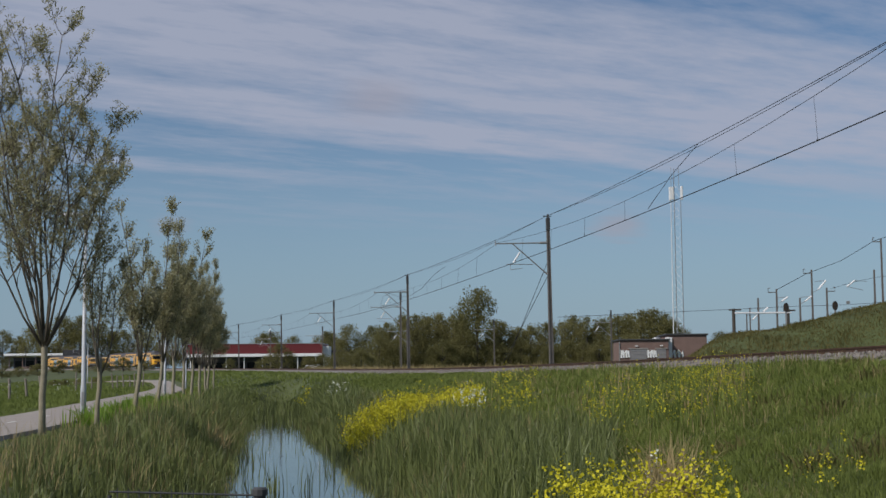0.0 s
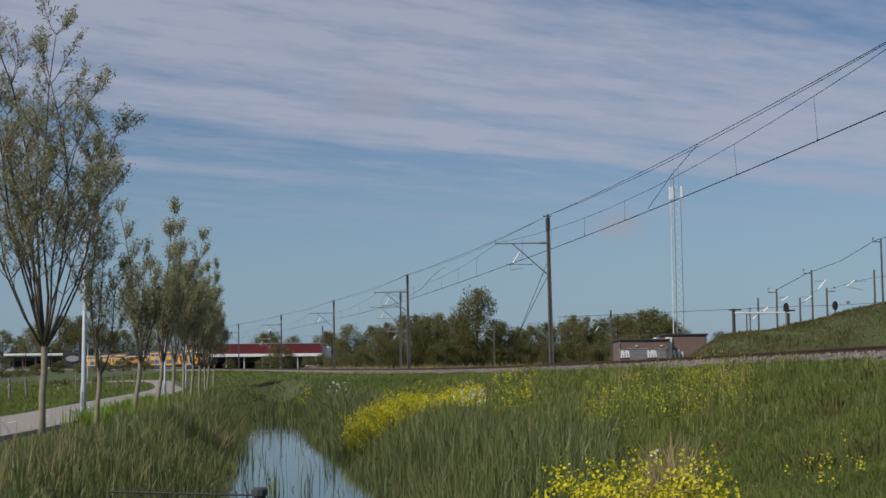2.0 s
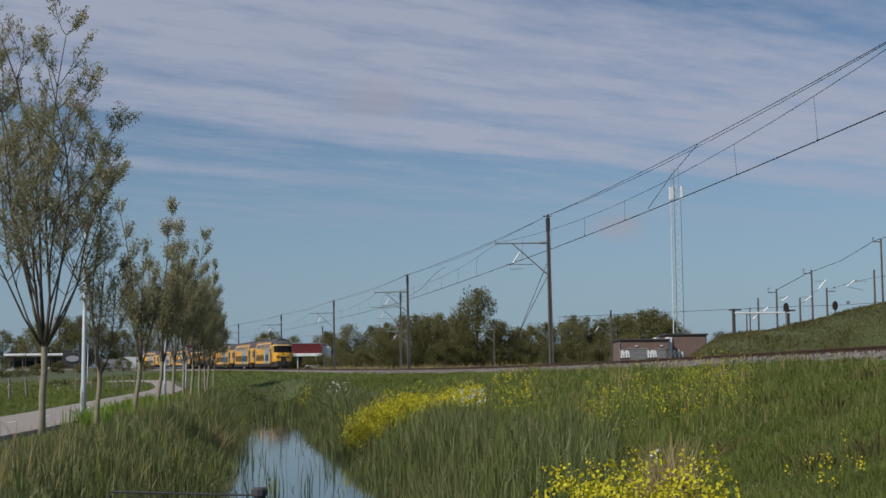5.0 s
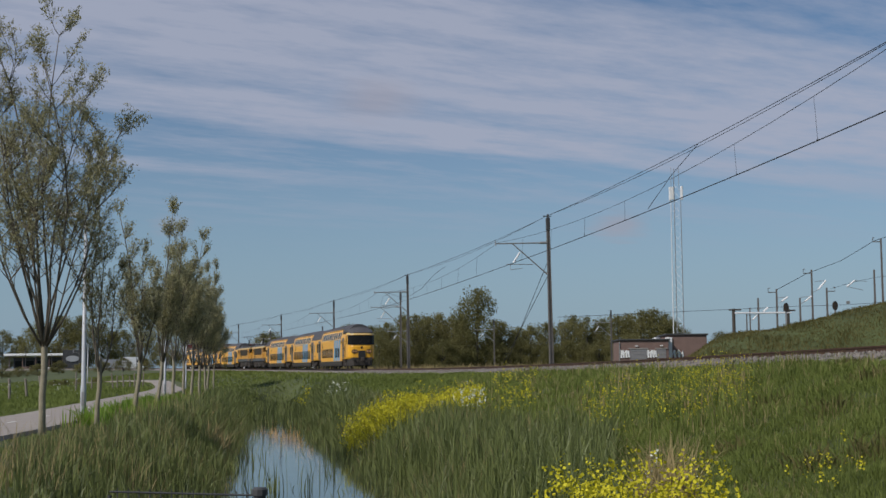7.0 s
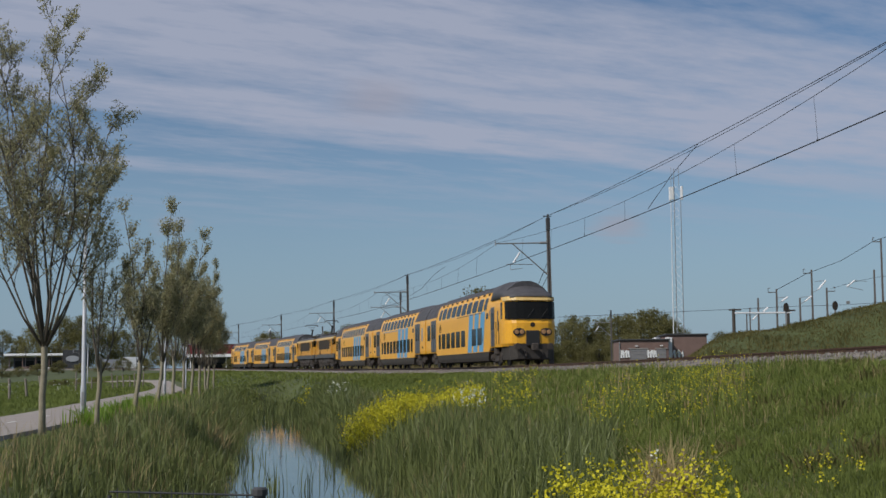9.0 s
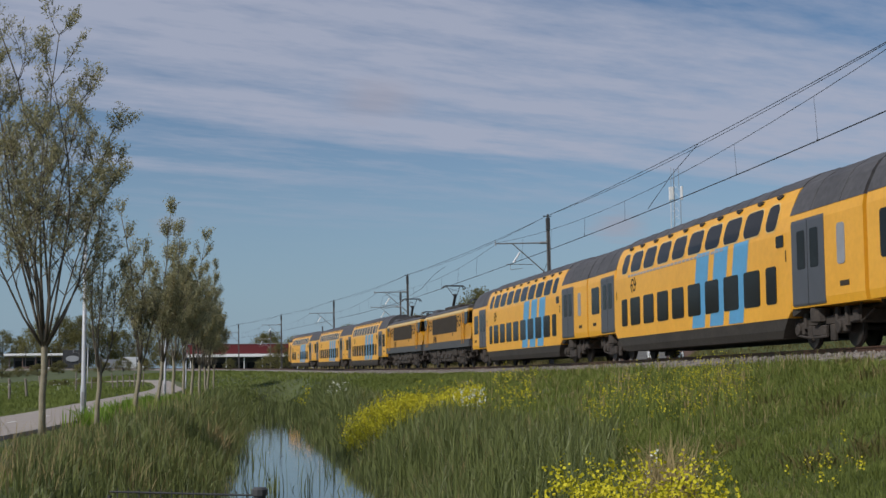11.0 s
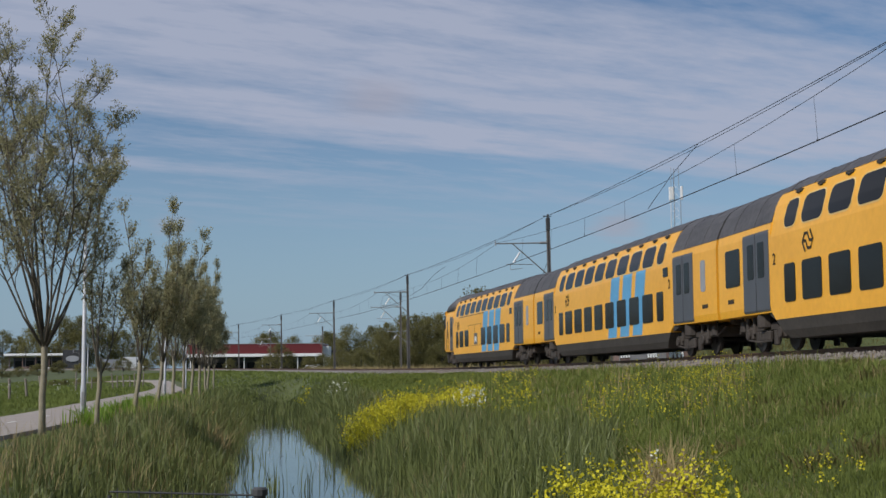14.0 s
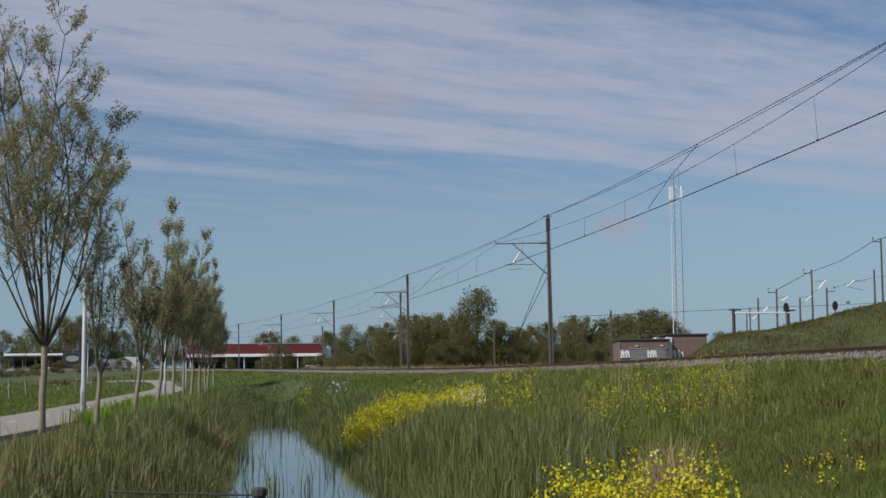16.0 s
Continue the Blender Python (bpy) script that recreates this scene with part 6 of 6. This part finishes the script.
def make_railing():
    t = thing("culvert_railing", pose(-1.06, 7.4, 0, 0, 0, 3.5), "dark green metal railing at the ditch culvert", "railing")
    part("top_rail", Mesh().tube([(-0.66, 0, 1.518), (0.09, 0, 1.490)], 0.005, 8), M_MASTTOP, t)
    part("lower_rail", Mesh().tube([(-0.66, 0, 1.05), (0.1, 0, 1.05)], 0.012, 8), M_MASTTOP, t)
    for k in range(13):
        part("bar", Mesh().tube([(-0.62 + k * 0.055, 0, 1.05), (-0.62 + k * 0.055, 0, 1.535 - 0.002 * k)], 0.0035, 5), M_MASTTOP, t)
    for x in (-0.66, 0.105):
        z = gz(-1.06 + x, 7.4) - 0.2
        p = Mesh().tube([(x, 0, z), (x, 0, 1.50)], 0.032 if x > 0 else 0.01, 10)
        if x > 0:
            p.tube([(x, 0, 1.49), (x, 0, 1.52), (x, 0, 1.53)], [0.042, 0.042, 0.03], 10)
        part("post", p, M_MASTTOP, t)


make_railing()


def rounded_letters(t, x, y, z, w, h, seed):
    """White painted scrawl: thick crossing strokes with no word in them."""
    rng = np.random.default_rng(seed)
    m = Mesh()
    for k in range(3):
        x0, x1 = x + w * (k + 0.1) / 3, x + w * (k + 0.8) / 3
        pts = [(x0, y, z), (x0 + rng.uniform(-0.1, 0.1), y, z + h), ((x0 + x1) / 2, y, z + h * rng.uniform(0.3, 0.6)), (x1, y, z + h * rng.uniform(0.8, 1)), (x1 + 0.08, y, z + 0.05)]
        m.tube(pts, 0.11, 5)
    part("graffiti", m, M_WHITE, t, "white painted scrawl")


def make_relay_house():
    y = 150.0
    z0 = gz(22, y) - 0.1
    t = thing("relay_house", pose(0, 0, 0), "brown brick flat-roofed relay house with white scrawls", "building")
    x0, x1, xr = 18.55, 23.7, 27.9
    part("wall", Mesh().box(((x0 + x1) / 2, y + 3, (z0 + 5.55) / 2), (x1 - x0, 6, 5.55 - z0), 0.03), M_BRICK, t)
    part("wall", Mesh().box(((x1 + xr) / 2 + 0.05, y + 4.2, (z0 + 6.1) / 2), (xr - x1, 6, 6.1 - z0), 0.03), M_BRICK, t)
    part("roof", Mesh().box(((x0 + x1) / 2, y + 3, 5.64), (x1 - x0 + 0.3, 6.3, 0.18), 0.03), M_MASTTOP, t, "dark flat roof edge")
    part("roof", Mesh().box(((x1 + xr) / 2 + 0.05, y + 4.2, 6.19), (xr - x1 + 0.3, 6.3, 0.18), 0.03), M_MASTTOP, t, "dark flat roof edge")
    for a, b in ((19.6, 21.4), (22.4, 23.4)):
        d = part("garage_door", Mesh().box(((a + b) / 2, y - 0.02, (z0 + 4.65) / 2), (b - a, 0.08, 4.65 - z0), 0.01), M_GREYDOOR, t, "grey metal door")
        for k in range(8):
            part("door_rib", Mesh().box(((a + b) / 2, y - 0.07, z0 + 0.4 + k * 0.38), (b - a - 0.1, 0.03, 0.05)), M_STEEL, d)
        part("lintel", Mesh().box(((a + b) / 2, y - 0.05, 4.72), (b - a + 0.3, 0.12, 0.1), 0.01), M_SLEEPER, t)
    part("downpipe", Mesh().tube([(18.5, y - 0.06, z0), (18.5, y - 0.06, 5.4)], 0.05, 8), M_STEEL, t)
    part("side_panel", Mesh().box((23.85, y + 1.05, 4.3), (0.75, 0.1, 3.2), 0.02), M_WHITE, t, "white painted wall panel")
    for k, (a, b) in enumerate(((18.65, 19.5), (21.5, 22.35), (24.1, 25.4))):
        rounded_letters(t, a, y - 0.03 if k < 2 else y + 1.17, 3.75, b - a, 0.8, k)
    for x in (20.3, 22.9):
        part("wall_lamp", Mesh().box((x, y - 0.08, 4.98), (0.35, 0.14, 0.1), 0.02), M_WHITE, t)
    part("roof_cowl", Mesh().tube([(22.6, y + 1, 5.7), (22.6, y + 1, 5.85), (22.6, y + 1, 5.95)], [0.5, 0.45, 0.1], 10), M_STEEL, t)


make_relay_house()


def make_tower():
    y, x, top = 185.0, 30.5, 29.0
    z0 = gz(x, y)
    t = thing("lattice_tower", pose(x, y, z0), "tall slim white lattice telecom tower", "telecom tower")
    H = top - z0
    feet = [(-0.62, -0.3), (0.66, -0.3), (0.0, 0.72)]
    for a, b in feet:
        part("leg", Mesh().tube([(a * 1.08, b * 1.08, -0.2), (a, b, H - 3 if a else H)], [0.07, 0.045], 8), M_WHITE if a < 0 else M_STEEL, t)
    n = 26
    br = 0
    for k in range(n):
        z = H * 0.92 * k / n
        for (a, b), (c, d) in ((feet[0], feet[1]), (feet[1], feet[2]), (feet[2], feet[0])):
            part("brace", Mesh().tube([(a, b, z), (c, d, z + H * 0.92 / n)], 0.010, 4), M_WHITE, t)
    for a, h0, h1 in ((-0.72, H - 4.4, H - 2.6), (0.78, H - 4.3, H - 2.5)):
        part("antenna", Mesh().box((a, -0.45, (h0 + h1) / 2), (0.32, 0.2, h1 - h0), 0.05), M_WHITE, t, "white panel antenna")
    part("antenna", Mesh().box((-0.2, 0.7, H - 3.3), (0.3, 0.2, 1.7), 0.05), M_WHITE, t, "white panel antenna")
    for a in (-0.55, 0.45):
        part("rod", Mesh().tube([(a, -0.3, H - 3.2), (a, -0.3, H)], 0.03, 6), M_STEEL, t)
    fr = Mesh()
    for z in (1.5, 3.0):
        fr.tube([(-1.1, -0.9, z), (1.2, -0.9, z), (1.2, 1.1, z), (-1.1, 1.1, z), (-1.1, -0.9, z)], 0.05, 6)
    part("cage", fr, M_STEEL, t)


make_tower()


def make_yard_buildings():
    # long low shop with a red fascia
    y = 345.0
    z0 = gz(-42, y) - 0.2
    t = thing("red_fronted_building", pose(0, 0, 0), "long low building with red fascia and white bands", "building")
    x0, x1 = -62.0, -29.6
    c, w = (x0 + x1) / 2, x1 - x0
    part("wall", Mesh().box((c, y + 9, (z0 + 7.0) / 2), (w, 14, 7.0 - z0), 0.05), M_DARKROOM, t, "dark recessed shopfront")
    part("fascia", Mesh().box((c, y + 7, 8.75), (w + 0.6, 18, 2.3), 0.05), M_RED, t, "deep red fascia")
    part("roof_edge", Mesh().box((c, y + 7, 9.98), (w + 0.8, 18.2, 0.16), 0.03), M_GREYWALL, t, "thin grey roof edge")
    part("canopy_band", Mesh().box((c, y + 6.8, 7.2), (w + 0.8, 18.8, 0.7), 0.05), M_WHITE, t, "white canopy band")
    for k in range(8):
        part("column", Mesh().tube([(x0 + 1 + k * 4.3, y - 1.8, z0), (x0 + 1 + k * 4.3, y - 1.8, 6.75)], 0.14, 8), M_WHITE, t)
    for k in range(12):
        part("window", Mesh().box((x0 + 2 + k * 2.6, y + 1.98, z0 + 1.9), (1.8, 0.1, 1.9), 0.02), M_GLASS, t)
    part("end_wall", Mesh().box((x1 + 0.9, y + 4, 6.0), (1.6, 8, 6.6), 0.04), M_WHITE, t, "white end wall")
    # grey sheds
    g = thing("grey_shed", pose(0, 0, 0), "low grey clad shed with white roof edge", "building")
    part("wall", Mesh().box((-22.8, 367, 5.3), (10.5, 14, 5.6), 0.05), M_GREYWALL, g)
    part("roof", Mesh().box((-22.8, 367, 8.3), (11.2, 14.6, 0.5), 0.05), M_MASTTOP, g, "dark roof edge")
    part("roof_band", Mesh().box((-21.5, 359.6, 7.75), (7.5, 0.3, 0.35), 0.02), M_WHITE, g)
    s = thing("station_building", pose(0, 0, 0), "low station building with long white canopy", "building")
    zs = gz(-122, 430)
    part("wall", Mesh().box((-122, 436, (zs + 8.0) / 2), (17, 8, 8.0 - zs), 0.05), M_DARKROOM, s)
    part("canopy", Mesh().box((-123, 433, 8.75), (19, 9, 0.7), 0.1), M_WHITE, s, "white canopy edge")
    for k in range(5):
        part("window", Mesh().box((-129 + k * 3.5, 431.9, zs + 2.2), (2.2, 0.1, 1.8), 0.02), M_GLASS, s)
        part("column", Mesh().tube([(-131 + k * 4, 429.5, zs), (-131 + k * 4, 429.5, 8.4)], 0.15, 8), M_BRICK, s)
    d = thing("dark_kiosk", pose(0, 0, 0), "dark building with an oval grey sign", "building")
    part("wall", Mesh().box((-110.5, 428, (zs + 10.0) / 2), (6.5, 6, 10.0 - zs), 0.1), M_DARKROOM, d)
    ov = Mesh().tube([(-110.8, 424.9, 7.4), (-110.8, 424.75, 7.4)], 1.0, 24)
    ov.v = [(-110.8 + (a + 110.8) * 2.0, b, 7.4 + (c2 - 7.4) * 0.9) for a, b, c2 in ov.v]
    part("oval_sign", ov, M_GREYWALL, d, "pale oval sign")
    # both stand beyond the line, half as far again
    for ob in (s, d):
        ob.matrix_basis = pose(0, 0, gz(-184, 645) - 1.5 * zs) @ Matrix.Scale(1.5, 4)


make_yard_buildings()


def van(r, y, turn, label, body, long=5.2, tall=2.3):
    p = at_ratio(r, y)
    t = thing("van", Matrix.Translation(p) @ pose(0, 0, 0, 0, 0, turn), label, "van")
    prof = [(-long / 2, 0.35), (-long / 2, tall - 0.12), (-long / 2 + 0.15, tall), (long / 2 - 1.5, tall), (long / 2 - 0.75, tall * 0.58), (long / 2 - 0.05, tall * 0.46), (long / 2, 0.35)]
    part("body", Mesh().loft([[(x, yy * 0.95, z) for x, z in prof] for yy in (-1, -0.94, 0.94, 1)]), body, t)
    for sd in (-1, 1):
        part("window", Mesh().box((long / 2 - 1.75, sd * 0.955, tall * 0.72), (1.0, 0.02, tall * 0.22), 0.005), M_GLASS, t)
        for x in (-long * 0.3, long * 0.3):
            part("wheel", Mesh().disc((x, sd * 0.85, 0.34), (0, 1, 0), 0.34, 0.22, 16), M_RUBBER, t)
    return t


van(-0.0935, 320, 170, "white van parked before the red building", M_WHITE, 4.6, 1.9)
van(-0.218, 470, 15, "white lorry parked in the yard", M_WHITE, 7.0, 4.8)
van(-0.232, 500, 10, "grey van parked in the yard", M_GREYWALL, 8.0, 4.2)
van(-0.250, 545, 5, "white car parked in the yard", M_WHITE, 4.2, 1.6)
van(-0.276, 605, 0, "white car parked beside the station", M_WHITE, 4.2, 1.6)
van(-0.292, 630, 0, "orange car parked beside the station", M_BRICK, 4.2, 1.6)


def make_other_line():
    """Masts of the farther lines, signals on the embankment and their wires."""
    model = bpy.data.objects["catenary_mast"]
    for r, y, turn in ((0.1178, 196, 0), (0.0354, 227, 0), (-0.0302, 152, 0), (-0.0258, 232, 0), (-0.0851, 257, -10), (-0.1218, 285, -10)):
        p = at_ratio(r, y)
        m = copy_thing(model, Matrix.Translation((p.x, p.y, 1.75 + (p.z - 1.3) * 0.5)) @ pose(0, 0, 0, 0, 0, turn))
        tagged(m, "far steel catenary mast with bracket arm", "catenary mast", "masts of the far line")
    y = 103.0

    def up(px, py):
        """On the embankment's crest plane: from direction and rise over the horizon."""
        return Vector(((px - 784) / 2513 * y, y, 2.1 + (664 - (px - 784) * 0.008 - py) / 2513 * y))

    hooks = {1374: -1, 1437: -1, 1562: -1, 1463: 1}
    for px, py in ((1341, 528), (1374, 512), (1437, 478), (1463, 510), (1548, 478), (1562, 422), (1415, 528), (1326, 545), (1320, 556)):
        q = up(px, py)
        base = gz(q.x, y) - 0.4
        t = thing("line_mast", pose(q.x, y, base), "slim grey steel mast on the embankment", "catenary mast", "masts on the embankment")
        H = q.z - base
        thick = 0.045 if py > 530 else 0.065
        part("mast_pole", Mesh().loft([[(a * k, b * k, z) for a, b in ((-1, -1), (1, -1), (1, 1), (-1, 1))] for z, k in ((0, thick), (H, thick * 0.8))]), M_MAST, t)
        if px in hooks:
            s = hooks[px]
            part("hook_arm", Mesh().tube([(0, 0, H - 0.25), (s * 0.6, 0, H - 0.25), (s * 0.6, 0, H + 0.05), (s * 0.48, 0, H + 0.05)], 0.035, 6), M_MAST, t)
    for (ax, ay), (bx, by) in (((1448, 513), (1462, 497)), ((1424, 534), (1436, 525)), ((1383, 534), (1394, 526)), ((1350, 552), (1358, 545)), ((1331, 566), (1340, 557)), ((1499, 508), (1513, 497))):
        t = thing("bracket_insulator", Matrix(), "white slanting insulator tube over the embankment", "insulator", "insulators on the embankment")
        part("tube", Mesh().tube([up(ax, ay), up(bx, by)], 0.06, 8), M_INSUL, t)
        part("bracket", Mesh().tube([up(bx, by), up(bx + 22 if bx > 1490 else bx - 20, by + 2)], 0.02, 5), M_STEEL, t)
        part("bracket", Mesh().tube([up(ax, ay), up(ax + (28 if bx > 1490 else -10), ay + 6)], 0.02, 5), M_STEEL, t)
    for px, py in ((1384, 546), (1470, 543)):
        q = up(px, py)
        base = gz(q.x, y - 1) - 0.3
        t = thing("railway_signal", pose(q.x, y - 1, base), "railway signal with a black rounded head", "railway signal", "signals on the embankment")
        H = q.z - base
        part("post", Mesh().tube([(0, 0, 0), (0, 0, H)], 0.07, 8), M_STEEL, t)
        hd = Mesh().tube([(0, -0.12, H), (0, 0.06, H)], 0.18, 20)
        hd.v = [(a, b, H + (c - H) * 1.85) for a, b, c in hd.v]
        part("head", hd, M_BLACK, t, "black rounded signal board")
        for k in (-0.25, 0.0, 0.25):
            part("lens", Mesh().disc((0, -0.14, H + k), (0, 1, 0), 0.08, 0.05, 12), M_RUBBER, t)
    for px, py in ((1297, 552), (1393, 553)):
        q = up(px, py)
        base = gz(q.x, y) - 0.3
        t = thing("platform_mast", pose(q.x, y, base), "brown post with a pale cross beam", "post", "cross-beam posts")
        H = q.z - base
        part("post", Mesh().tube([(0, 0, 0), (0, 0, H + 0.2)], [0.13, 0.13], 8), M_BARKD, t)
        part("cap", Mesh().box((0.1, 0, H + 0.12), (0.85, 0.3, 0.10), 0.02), M_BARKD, t)
        if px < 1350:
            part("cross_beam", Mesh().box((2.1, -0.05, H - 0.12), (4.1, 0.16, 0.11), 0.02), M_INSUL, t, "long pale beam from post to post")
    w = thing("far_wires", Matrix(), "thin dark wires of the farther line", "overhead line")
    part("wire", Mesh().tube([up(1374, 514), up(1428, 485), up(1490, 462), up(1549, 427), up(1640, 395)], 0.02, 4), M_WIRE, w)
    part("wire", Mesh().tube([up(985, 562), up(1080, 558), up(1297, 548), up(1400, 543), up(1500, 540), up(1640, 530)], 0.014, 4), M_WIRE, w)
    part("signal_box", Mesh().box(up(1500, 536), (0.25, 0.15, 0.22), 0.02), M_STEEL, w)
    part("wire", Mesh().tube([up(1470, 512), up(1510, 500), up(1548, 492), up(1640, 480)], 0.012, 4), M_WIRE, w)


make_other_line()
def motions():
    train_motion()
    sway_motion()


motions()
